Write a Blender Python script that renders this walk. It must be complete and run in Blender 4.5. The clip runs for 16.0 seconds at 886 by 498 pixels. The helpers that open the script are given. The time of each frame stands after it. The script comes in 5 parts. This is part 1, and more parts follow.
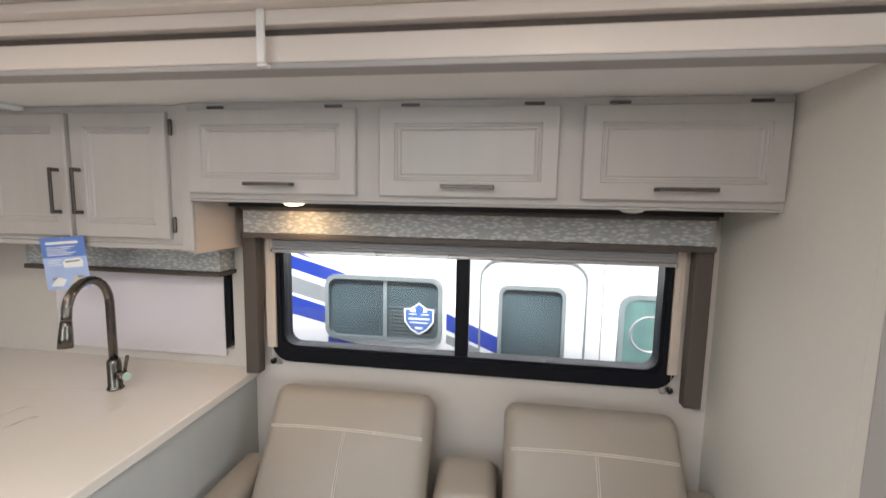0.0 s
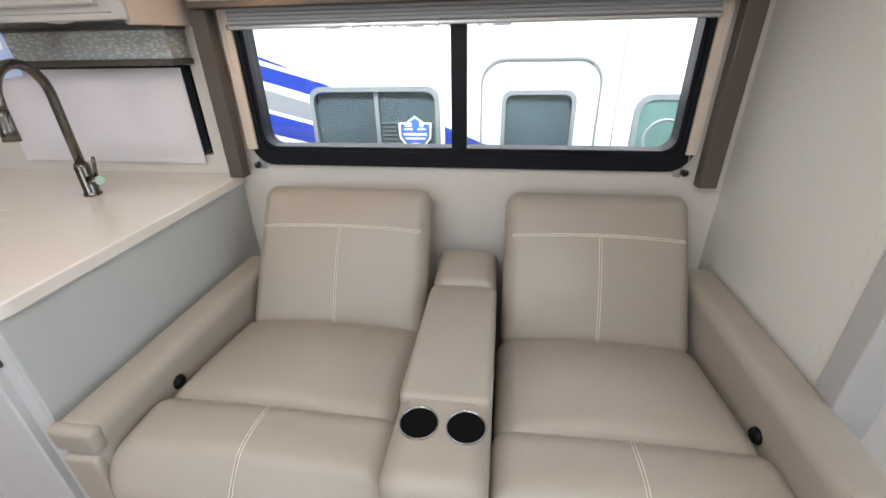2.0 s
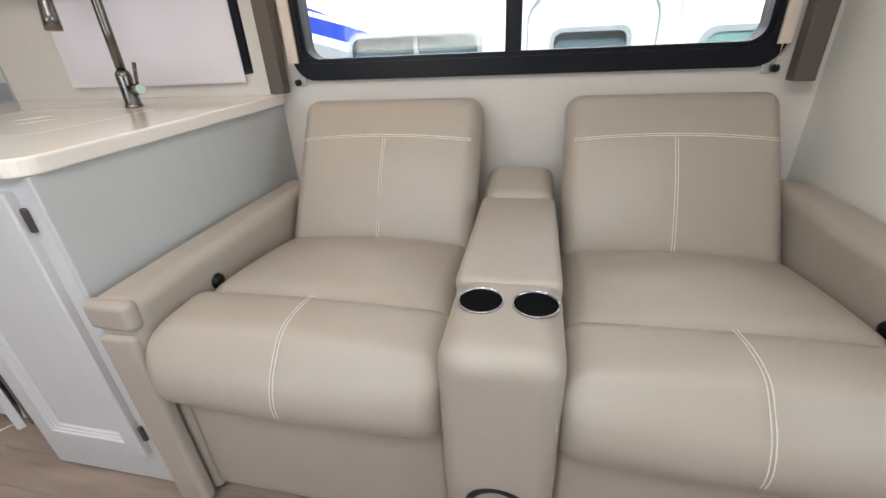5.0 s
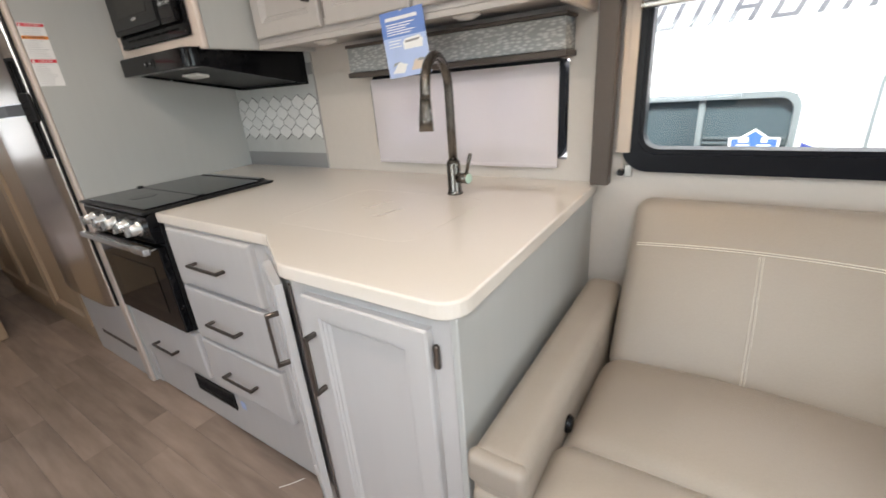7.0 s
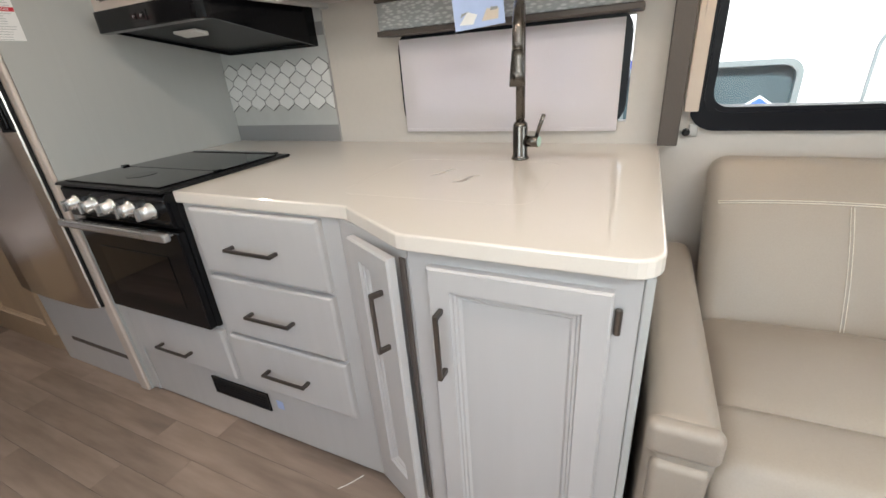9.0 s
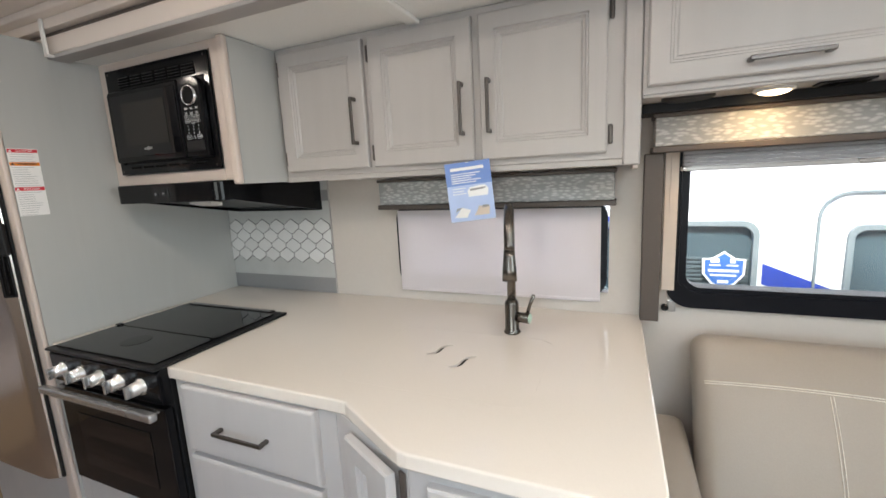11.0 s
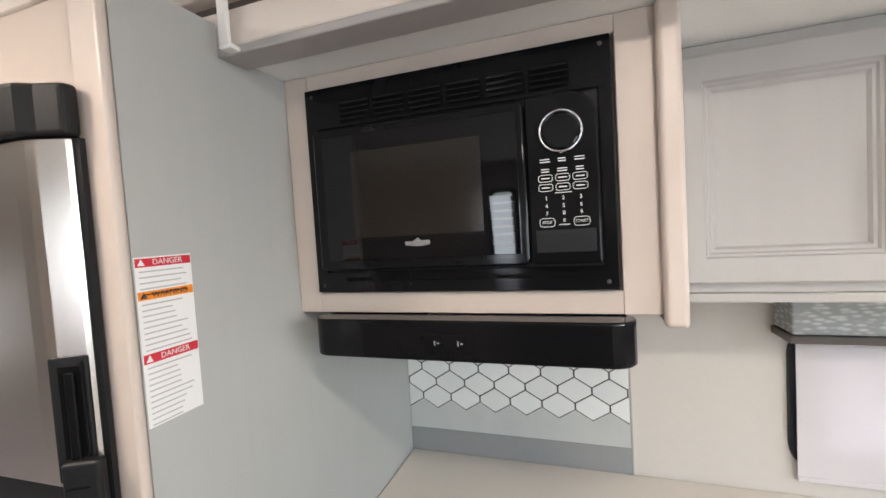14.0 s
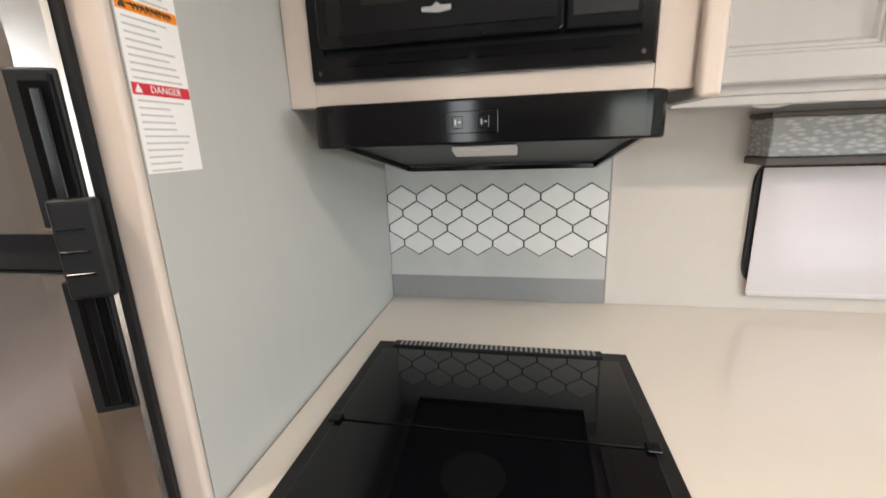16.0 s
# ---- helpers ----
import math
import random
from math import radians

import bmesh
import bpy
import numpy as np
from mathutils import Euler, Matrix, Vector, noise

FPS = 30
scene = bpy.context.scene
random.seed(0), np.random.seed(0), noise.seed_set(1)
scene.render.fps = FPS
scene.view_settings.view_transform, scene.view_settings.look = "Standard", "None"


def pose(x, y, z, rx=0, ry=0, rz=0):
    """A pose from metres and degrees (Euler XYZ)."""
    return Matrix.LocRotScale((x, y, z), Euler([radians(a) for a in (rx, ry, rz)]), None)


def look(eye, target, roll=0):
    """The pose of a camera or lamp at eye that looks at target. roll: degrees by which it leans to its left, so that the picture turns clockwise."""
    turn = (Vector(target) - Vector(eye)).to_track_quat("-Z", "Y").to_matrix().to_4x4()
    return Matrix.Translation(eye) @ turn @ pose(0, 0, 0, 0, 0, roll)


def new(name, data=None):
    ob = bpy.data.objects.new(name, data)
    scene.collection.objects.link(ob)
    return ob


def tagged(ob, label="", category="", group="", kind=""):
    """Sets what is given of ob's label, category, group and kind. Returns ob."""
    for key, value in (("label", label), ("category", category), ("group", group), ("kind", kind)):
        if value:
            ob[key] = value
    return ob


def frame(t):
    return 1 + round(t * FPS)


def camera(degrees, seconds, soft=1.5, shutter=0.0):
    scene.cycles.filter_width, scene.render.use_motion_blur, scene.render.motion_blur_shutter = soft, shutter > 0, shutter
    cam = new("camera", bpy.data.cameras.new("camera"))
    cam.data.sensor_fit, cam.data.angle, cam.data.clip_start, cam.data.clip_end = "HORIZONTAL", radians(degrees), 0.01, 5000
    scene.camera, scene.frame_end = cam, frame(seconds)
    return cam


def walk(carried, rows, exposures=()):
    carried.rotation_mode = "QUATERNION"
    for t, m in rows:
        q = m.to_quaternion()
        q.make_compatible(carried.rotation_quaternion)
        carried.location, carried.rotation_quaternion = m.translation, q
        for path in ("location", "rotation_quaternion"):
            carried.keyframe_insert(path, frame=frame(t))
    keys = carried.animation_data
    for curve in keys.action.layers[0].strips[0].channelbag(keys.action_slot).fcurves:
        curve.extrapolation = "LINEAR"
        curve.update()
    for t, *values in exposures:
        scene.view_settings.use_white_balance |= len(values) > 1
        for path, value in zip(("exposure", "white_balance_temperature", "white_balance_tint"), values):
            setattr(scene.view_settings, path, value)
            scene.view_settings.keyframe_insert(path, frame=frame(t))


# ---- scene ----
cam = camera(93.3, 16.0, 1.5, 0.3)
PATH = [
    (0, (0.4, 0.389, 1.609), (0.125, 2.357, 1.388), 1.1),
    (0.5, (0.397, 0.403, 1.554), (0.114, 2.336, 1.127), 0.4),
    (1, (0.408, 0.434, 1.493), (0.138, 2.312, 0.86), -0.6),
    (1.5, (0.409, 0.465, 1.441), (0.151, 2.284, 0.651), -1.3),
    (2, (0.412, 0.477, 1.38), (0.151, 2.24, 0.473), -1.3),
    (2.5, (0.378, 0.477, 1.257), (0.141, 2.214, 0.293), -0.2),
    (3, (0.38, 0.471, 1.155), (0.15, 2.196, 0.17), 0.4),
    (3.2, (0.374, 0.466, 1.113), (0.144, 2.191, 0.127), 0.5),
    (5.5, (0.317, 0.429, 1.089), (-0.214, 2.174, 0.268), -4.9),
    (6, (0.146, 0.418, 1.207), (-0.582, 2.133, 0.48), -5.6),
    (6.5, (-0.041, 0.445, 1.28), (-0.933, 2.097, 0.59), -5.7),
    (7, (-0.229, 0.504, 1.261), (-1.282, 2.041, 0.534), -4.6),
    (7.5, (-0.392, 0.473, 1.224), (-1.468, 1.952, 0.415), -3.6),
    (8, (-0.566, 0.392, 1.197), (-1.474, 1.967, 0.363), -3.4),
    (8.2, (-0.59, 0.38, 1.188), (-1.458, 1.964, 0.329), -3.6),
    (10.3, (-0.611, 0.378, 1.336), (-1.378, 2.15, 0.816), -3.6),
    (10.5, (-0.614, 0.379, 1.361), (-1.386, 2.168, 0.909), -3.4),
    (11, (-0.63, 0.386, 1.43), (-1.404, 2.199, 1.09), -2.9),
    (11.5, (-0.709, 0.453, 1.479), (-1.505, 2.268, 1.21), -2.8),
    (12, (-0.863, 0.565, 1.527), (-1.693, 2.373, 1.313), -3.0),
    (12.5, (-1.163, 0.629, 1.557), (-1.999, 2.438, 1.394), -3.5),
    (13, (-1.458, 0.677, 1.571), (-2.328, 2.471, 1.424), -4.5),
    (13.5, (-1.715, 0.76, 1.588), (-2.601, 2.549, 1.466), -4.9),
    (14, (-1.902, 0.748, 1.602), (-2.551, 2.637, 1.504), -3.5),
    (14.5, (-1.986, 0.717, 1.581), (-2.477, 2.651, 1.446), -2.0),
    (15, (-2.009, 0.715, 1.509), (-2.42, 2.66, 1.286), -1.0),
    (15.5, (-2.038, 0.717, 1.449), (-2.432, 2.646, 1.099), -1.1),
    (16, (-2.035, 0.724, 1.395), (-2.416, 2.622, 0.893), -2.1),
]
walk(cam, [(t, look(eye, target, roll)) for t, eye, target, roll in PATH],
     [(0, 0.56, 6450, 10), (2, 0.71, 6250, 9), (3, 0.83, 6000, 8), (6.5, 0.86, 6500, 9), (8, 0.86, 6500, 8), (10.5, 0.83, 6350, 7), (12.5, 1.07, 6150, 7), (14, 1.38, 6200, 8), (16, 1.42, 6500, 8)])

# ---- world and large lights ----
scene.view_settings.exposure = 0.0
world = bpy.data.worlds.new("world")
scene.world = world
world.use_nodes = True
_wn = world.node_tree.nodes
_sky = _wn.new("ShaderNodeTexSky")
_sky.sky_type, _sky.sun_disc = "NISHITA", False
_sky.sun_elevation, _sky.sun_rotation = radians(50), radians(200)
world.node_tree.links.new(_sky.outputs["Color"], _wn["Background"].inputs["Color"])
_wn["Background"].inputs["Strength"].default_value = 0.25


def lamp(name, kind, m, energy, colour, size=0.1, size_y=None, shape="DISK"):
    data = bpy.data.lights.new(name, kind)
    data.energy, data.color = energy, colour
    if kind == "AREA":
        data.shape, data.size = shape, size
        if size_y:
            data.size_y = size_y
    ob = new(name, data)
    ob.matrix_world = m
    return ob


sun = lamp("sun", "SUN", look((0, -10, 12), (0, 0, 0)), 6.0, (1.0, 0.96, 0.9))
sun.data.angle = radians(12)
# daylight through the windscreen and through the entrance door
lamp("windscreen_daylight", "AREA", look((3.35, 0.1, 1.45), (0, 0.25, 1.2)), 16, (0.86, 0.94, 1.0), 2.0, 0.9, "RECTANGLE")
lamp("entrance_daylight", "AREA", look((-2.47, -1.02, 1.42), (-2.47, 1, 1.0)), 1.6, (0.9, 0.95, 1.0), 0.15, 0.8, "RECTANGLE")
# fill from an assumed window, added to brighten sofa, end wall and ceiling
lamp("aisle_fill_light", "AREA", look((-0.85, -1.02, 1.3), (-0.85, 1, 1.75)), 5.0, (0.86, 0.94, 1.0), 1.4, 0.62, "RECTANGLE")
lamp("roof_vent_daylight", "AREA", look((0.1, -0.05, 2.036), (0.1, -0.049, 0)), 12.0, (0.88, 0.95, 1.0), 0.48, 0.38, "RECTANGLE")
lamp("rear_window_daylight", "AREA", look((-5.59, 0.4, 1.2), (0, 0.4, 1.2)), 2.4, (0.86, 0.95, 1.0), 1.0, 0.56, "RECTANGLE")
WARM = (1.0, 0.85, 0.72)
CEILING_LAMPS = [(-2.75, 0.69), (-1.65, 0.69), (-0.55, 0.69), (0.55, 0.69), (-1.3, -0.35), (0.9, -0.35)]
for _x, _y in CEILING_LAMPS:
    lamp("ceiling_lamp_light", "AREA", look((_x, _y, 2.028), (_x, _y, 0)), 2.5 if _y > 0 else 1.3, WARM, 0.13)
lamp("puck_light_glow", "AREA", look((-0.285, 1.70, 1.585), (-0.285, 1.74, 0)), 0.4, (1.0, 0.62, 0.28), 0.05)

# ---- materials ----
def material(name, base, rough=0.5, metal=0.0, grain=30.0, amount=0.08, bump=0.0, bump_scale=200.0, stretch=(1, 1, 1), broad=2.0,
             broad_amount=0.06, vary=0.0, coat=0.0, spec=0.5, trans=0.0, rough_var=0.1, emit=0.0):
    """Colour varied at two scales, with fine relief."""
    m = bpy.data.materials.new(name)
    m.use_nodes = True
    nt = m.node_tree
    n, l = nt.nodes, nt.links
    b = n["Principled BSDF"]
    tc = n.new("ShaderNodeTexCoord")
    mp = n.new("ShaderNodeMapping")
    mp.inputs["Scale"].default_value = stretch
    l.new(tc.outputs["Object"], mp.inputs["Vector"])

    def noise_tex(scale, detail=4.0):
        t = n.new("ShaderNodeTexNoise")
        t.inputs["Scale"].default_value, t.inputs["Detail"].default_value = scale, detail
        l.new(mp.outputs["Vector"], t.inputs["Vector"])
        return t

    def math_node(op, a, c):
        t = n.new("ShaderNodeMath")
        t.operation = op
        for k, v in enumerate((a, c)):
            if isinstance(v, (int, float)):
                t.inputs[k].default_value = v
            else:
                l.new(v, t.inputs[k])
        return t.outputs[0]

    fine, wide = noise_tex(grain), noise_tex(broad, 2.0)
    f = math_node("MULTIPLY", math_node("SUBTRACT", fine.outputs["Fac"], 0.5), 2 * amount)
    w = math_node("MULTIPLY", math_node("SUBTRACT", wide.outputs["Fac"], 0.5), 2 * broad_amount)
    value = math_node("ADD", math_node("ADD", f, w), 1.0)
    if vary:
        info = n.new("ShaderNodeObjectInfo")
        value = math_node("ADD", value, math_node("MULTIPLY", math_node("SUBTRACT", info.outputs["Random"], 0.5), 2 * vary))
    hsv = n.new("ShaderNodeHueSaturation")
    hsv.inputs["Color"].default_value = (*base, 1)
    l.new(value, hsv.inputs["Value"])
    l.new(hsv.outputs["Color"], b.inputs["Base Color"])
    b.inputs["Metallic"].default_value = metal
    b.inputs["Specular IOR Level"].default_value = spec
    b.inputs["Coat Weight"].default_value = coat
    b.inputs["Coat Roughness"].default_value = 0.08
    b.inputs["Transmission Weight"].default_value = trans
    r = math_node("ADD", math_node("MULTIPLY", math_node("SUBTRACT", wide.outputs["Fac"], 0.5), rough_var), rough)
    l.new(r, b.inputs["Roughness"])
    if bump:
        bt = noise_tex(bump_scale, 3.0)
        bn = n.new("ShaderNodeBump")
        bn.inputs["Strength"].default_value, bn.inputs["Distance"].default_value = bump, 0.002
        l.new(bt.outputs["Fac"], bn.inputs["Height"])
        l.new(bn.outputs["Normal"], b.inputs["Normal"])
    if emit:
        b.inputs["Emission Color"].default_value = (*base, 1)
        b.inputs["Emission Strength"].default_value = emit
    return m


WALL = material("wall_panel", (0.61, 0.565, 0.52), 0.6, grain=60, amount=0.03, bump=0.15, bump_scale=400, broad_amount=0.05)
# copy of the wall panel, lightened for the light on the end wall
LITWALL = material("lit_wall_panel", (0.72, 0.69, 0.63), 0.6, grain=60, amount=0.03, bump=0.15, bump_scale=400, broad=1.2, broad_amount=0.07)
CEIL = material("ceiling_panel", (0.87, 0.87, 0.85), 0.7, grain=120, amount=0.04, bump=0.3, bump_scale=300)
FASCIA = material("fascia_paint", (0.78, 0.70, 0.635), 0.35, grain=40, amount=0.02)
GREYTRIM = material("grey_trim", (0.42, 0.40, 0.39), 0.5, amount=0.03)
# rubber seals, and dark strips that stand for shade in gaps
DARKGAP = material("dark_seal_and_gap_shade", (0.10, 0.08, 0.07), 0.7)
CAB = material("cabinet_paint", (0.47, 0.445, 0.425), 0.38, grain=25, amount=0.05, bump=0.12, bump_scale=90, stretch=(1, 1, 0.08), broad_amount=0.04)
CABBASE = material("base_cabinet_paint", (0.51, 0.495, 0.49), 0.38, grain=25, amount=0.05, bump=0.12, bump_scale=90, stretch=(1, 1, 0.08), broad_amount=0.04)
PANEL = material("side_panel_laminate", (0.47, 0.475, 0.46), 0.5, grain=40, amount=0.03, bump=0.08, bump_scale=150, stretch=(1, 1, 0.1))
EDGE = material("cream_edge_trim", (0.60, 0.515, 0.455), 0.35, grain=30, amount=0.03)
COUNTER = material("solid_surface_counter", (0.77, 0.71, 0.64), 0.12, grain=350, amount=0.03, broad=1.5, broad_amount=0.02, coat=0.3, rough_var=0.06)
BRONZE = material("brushed_dark_bronze", (0.13, 0.115, 0.105), 0.32, metal=0.9, grain=150, amount=0.15)
FAUCET = material("faucet_gunmetal", (0.16, 0.145, 0.13), 0.24, metal=1.0, grain=120, amount=0.1)
CHROME = material("chrome", (0.75, 0.75, 0.76), 0.1, metal=1.0)
RIM = material("dark_chrome", (0.36, 0.36, 0.37), 0.16, metal=1.0)
BLACK = material("black_gloss_plastic", (0.006, 0.006, 0.007), 0.10, spec=0.22, rough_var=0.06)
BLACKM = material("black_matt_plastic", (0.012, 0.012, 0.013), 0.42, spec=0.25, grain=300, amount=0.2, bump=0.1)
GLASSBLACK = material("black_glass", (0.003, 0.003, 0.004), 0.03, spec=0.4, rough_var=0.02)
MESHGREY = material("microwave_screen", (0.015, 0.0125, 0.010), 0.14, grain=900, amount=0.3)
STEEL = material("brushed_steel", (0.70, 0.65, 0.60), 0.25, metal=1.0, grain=200, amount=0.05, bump=0.02, bump_scale=300, stretch=(1, 1, 0.02), broad_amount=0.02, rough_var=0.04)
SILVER = material("silver_plastic", (0.55, 0.55, 0.55), 0.28, metal=0.9)
LEATHER = material("taupe_leather", (0.350, 0.303, 0.253), 0.33, grain=260, amount=0.07, bump=0.35, bump_scale=700, broad=5, broad_amount=0.05)


def soft_folds(m, scale, strength):
    """Adds broad, shallow unevenness under the grain of a stretched cover."""
    n, l = m.node_tree.nodes, m.node_tree.links
    t, b = n.new("ShaderNodeTexNoise"), n.new("ShaderNodeBump")
    t.inputs["Scale"].default_value, t.inputs["Detail"].default_value = scale, 1.5
    b.inputs["Strength"].default_value, b.inputs["Distance"].default_value = strength, 0.02
    l.new(n["Texture Coordinate"].outputs["Object"], t.inputs["Vector"])
    l.new(t.outputs["Fac"], b.inputs["Height"])
    l.new(b.outputs["Normal"], n["Bump"].inputs["Normal"])


soft_folds(LEATHER, 7.0, 0.3)
THREAD = material("cream_thread", (0.74, 0.69, 0.61), 0.8, grain=900, amount=0.15)
WINBLACK = material("window_frame_black", (0.006, 0.007, 0.011), 0.35, grain=300, amount=0.15, spec=0.2)
BROWN = material("brown_shade_rail", (0.085, 0.068, 0.058), 0.5, grain=200, amount=0.1)
TAN = material("tan_jamb", (0.62, 0.53, 0.45), 0.6)
BLIND = material("white_shade_cloth", (0.86, 0.82, 0.84), 0.85, grain=500, amount=0.02, bump=0.15, bump_scale=900)
SHADEROLL = material("grey_roller_shade", (0.32, 0.32, 0.33), 0.6, grain=400, amount=0.08)
CONCRETE = material("grey_splash_panel", (0.52, 0.53, 0.52), 0.4, grain=18, amount=0.08, broad=6, broad_amount=0.06)
DKSTRIP = material("dark_grey_strip", (0.27, 0.27, 0.275), 0.4, grain=80, amount=0.05)
TILE = material("white_hex_tile", (0.80, 0.80, 0.79), 0.22, grain=25, amount=0.04, vary=0.06)
GROUT = material("dark_grout", (0.05, 0.05, 0.055), 0.8, grain=200, amount=0.15)
WOOD = material("tan_wood", (0.40, 0.29, 0.19), 0.45, grain=30, amount=0.12, stretch=(1, 1, 0.06), bump=0.1, bump_scale=80)
DKWOOD = material("dark_wood", (0.07, 0.05, 0.04), 0.4, grain=30, amount=0.15, stretch=(1, 1, 0.06))
PAPER = material("white_paper", (0.84, 0.83, 0.82), 0.6, grain=300, amount=0.02)
RED = material("red_print", (0.62, 0.03, 0.05), 0.5)
ORANGE = material("orange_print", (0.85, 0.26, 0.02), 0.5)
INK = material("grey_ink", (0.50, 0.50, 0.51), 0.7)
DARKINK = material("dark_ink", (0.06, 0.05, 0.05), 0.7)
CUPBLACK = material("black_cup_lining", (0.005, 0.005, 0.005), 0.9, spec=0.05)
WHITEINK = material("white_ink", (0.82, 0.82, 0.82), 0.6)
BLUE = material("blue_card", (0.13, 0.23, 0.57), 0.3, grain=40, amount=0.06)
PALEBLUE = material("pale_blue_card", (0.40, 0.50, 0.76), 0.3)
LENS = material("frosted_lens", (0.85, 0.83, 0.80), 0.35)
LENSON = material("lit_warm_lens", (1.0, 0.72, 0.42), 0.4, emit=5.0)
LENSCEIL = material("lit_ceiling_lens", (1.0, 0.88, 0.74), 0.4, emit=3.0)
GREENSTICKER = material("pale_green_sticker", (0.50, 0.68, 0.58), 0.5)
RVWHITE = material("white_gelcoat", (0.80, 0.81, 0.83), 0.25, grain=20, amount=0.02)
RVBLUE = material("blue_decal", (0.02, 0.05, 0.34), 0.3)
RVGREY = material("grey_decal", (0.24, 0.26, 0.28), 0.35)
BADGE = material("badge_blue", (0.05, 0.15, 0.45), 0.3)
RVNAME = material("slate_decal", (0.16, 0.165, 0.18), 0.35)
RVTEAL = material("teal_cab_glass", (0.10, 0.19, 0.18), 0.06, coat=0.3, grain=6, amount=0.6)
RVSEAL = material("pale_grey_moulding", (0.20, 0.235, 0.245), 0.45)
RVGLASS = material("tinted_window_glass", (0.055, 0.085, 0.10), 0.06, coat=0.3, grain=3, amount=0.5)
RVLOUVRE = material("dim_inner_blind", (0.085, 0.115, 0.125), 0.6)
ASPHALT = material("asphalt", (0.05, 0.05, 0.05), 0.9, grain=60, amount=0.3, bump=0.5, bump_scale=100)


def fabric(name, ground, thread):
    """Woven valance cloth: short pale flecks on grey."""
    m = material(name, ground, 0.85, grain=500, amount=0.15, bump=0.4, bump_scale=600)
    nt = m.node_tree
    n, l = nt.nodes, nt.links
    b = n["Principled BSDF"]
    mp = n.new("ShaderNodeMapping")
    mp.inputs["Scale"].default_value = (45, 45, 130)
    l.new(n["Texture Coordinate"].outputs["Object"], mp.inputs["Vector"])
    v = n.new("ShaderNodeTexVoronoi")
    v.inputs["Scale"].default_value = 1.0
    l.new(mp.outputs["Vector"], v.inputs["Vector"])
    ramp = n.new("ShaderNodeValToRGB")
    ramp.color_ramp.elements[0].position, ramp.color_ramp.elements[1].position = 0.25, 0.55
    ramp.color_ramp.elements[0].color, ramp.color_ramp.elements[1].color = (1, 1, 1, 1), (0, 0, 0, 1)
    l.new(v.outputs["Distance"], ramp.inputs["Fac"])
    mix = n.new("ShaderNodeMix")
    mix.data_type = "RGBA"
    l.new(ramp.outputs["Color"], mix.inputs[0])
    l.new(n["Hue/Saturation/Value"].outputs["Color"], mix.inputs[6])
    mix.inputs[7].default_value = (*thread, 1)
    l.new(mix.outputs[2], b.inputs["Base Color"])
    return m


VALANCE = fabric("valance_cloth", (0.36, 0.37, 0.37), (0.58, 0.59, 0.58))


def plank_material():
    m = material("vinyl_plank", (0.27, 0.205, 0.165), 0.36, grain=24, amount=0.5, stretch=(0.16, 1, 1), broad=7, broad_amount=0.45, vary=0.18,
                 bump=0.12, bump_scale=60)
    n, l = m.node_tree.nodes, m.node_tree.links
    info, mul, add = n.new("ShaderNodeObjectInfo"), n.new("ShaderNodeMath"), n.new("ShaderNodeVectorMath")
    mul.operation, mul.inputs[1].default_value = "MULTIPLY", 37.0
    l.new(info.outputs["Random"], mul.inputs[0])
    l.new(n["Texture Coordinate"].outputs["Object"], add.inputs[0])
    l.new(mul.outputs[0], add.inputs[1])
    l.new(add.outputs[0], n["Mapping"].inputs["Vector"])
    return m


PLANK = plank_material()


def let_light_through(m, share):
    """Lets cloth glow with the daylight behind it."""
    n, l = m.node_tree.nodes, m.node_tree.links
    t, x = n.new("ShaderNodeBsdfTranslucent"), n.new("ShaderNodeMixShader")
    t.inputs["Color"].default_value = (0.9, 0.84, 0.87, 1)
    x.inputs[0].default_value = share
    l.new(n["Principled BSDF"].outputs[0], x.inputs[1])
    l.new(t.outputs[0], x.inputs[2])
    l.new(x.outputs[0], n["Material Output"].inputs["Surface"])


let_light_through(BLIND, 0.35)


def glass_material(name, tint=(1, 1, 1)):
    m = bpy.data.materials.new(name)
    m.use_nodes = True
    b = m.node_tree.nodes["Principled BSDF"]
    b.inputs["Base Color"].default_value = (*tint, 1)
    b.inputs["Roughness"].default_value = 0.0
    b.inputs["IOR"].default_value = 1.45
    b.inputs["Transmission Weight"].default_value = 1.0
    return m


GLASS = glass_material("window_glass", (0.96, 0.98, 0.98))


# ---- building helpers ----
def thing(name, base, label="", category="", group="", kind=""):
    ob = new(name)
    ob.empty_display_size = 0.05
    ob.location = base
    return tagged(ob, label, category, group, kind)


def part(name, bm, mat, parent=None, label="", smooth=False, mats=None):
    """Links a bmesh, given in world metres, as one mesh object under a thing or a part."""
    me = bpy.data.meshes.new(name)
    bmesh.ops.recalc_face_normals(bm, faces=bm.faces)
    bm.to_mesh(me)
    bm.free()
    for m in mats or [mat]:
        me.materials.append(m)
    if smooth:
        for p in me.polygons:
            p.use_smooth = True
    ob = new(name, me)
    if parent is not None:
        ob.parent = parent
        at, up = Matrix(), parent
        while up is not None:
            at = at @ Matrix.Translation(up.location) if up.type == "EMPTY" else at
            up = up.parent
        ob.matrix_parent_inverse = at.inverted() if parent.type == "EMPTY" else Matrix()
    if label:
        ob["label"] = label
    return ob


def whole(name, bm, mat, label, category="", group="", kind="", smooth=False):
    return tagged(part(name, bm, mat, None, "", smooth), label, category, group, kind)


def join_into(bm, other):
    me = bpy.data.meshes.new("scratch")
    other.to_mesh(me)
    other.free()
    bm.from_mesh(me)
    bpy.data.meshes.remove(me)
    return bm


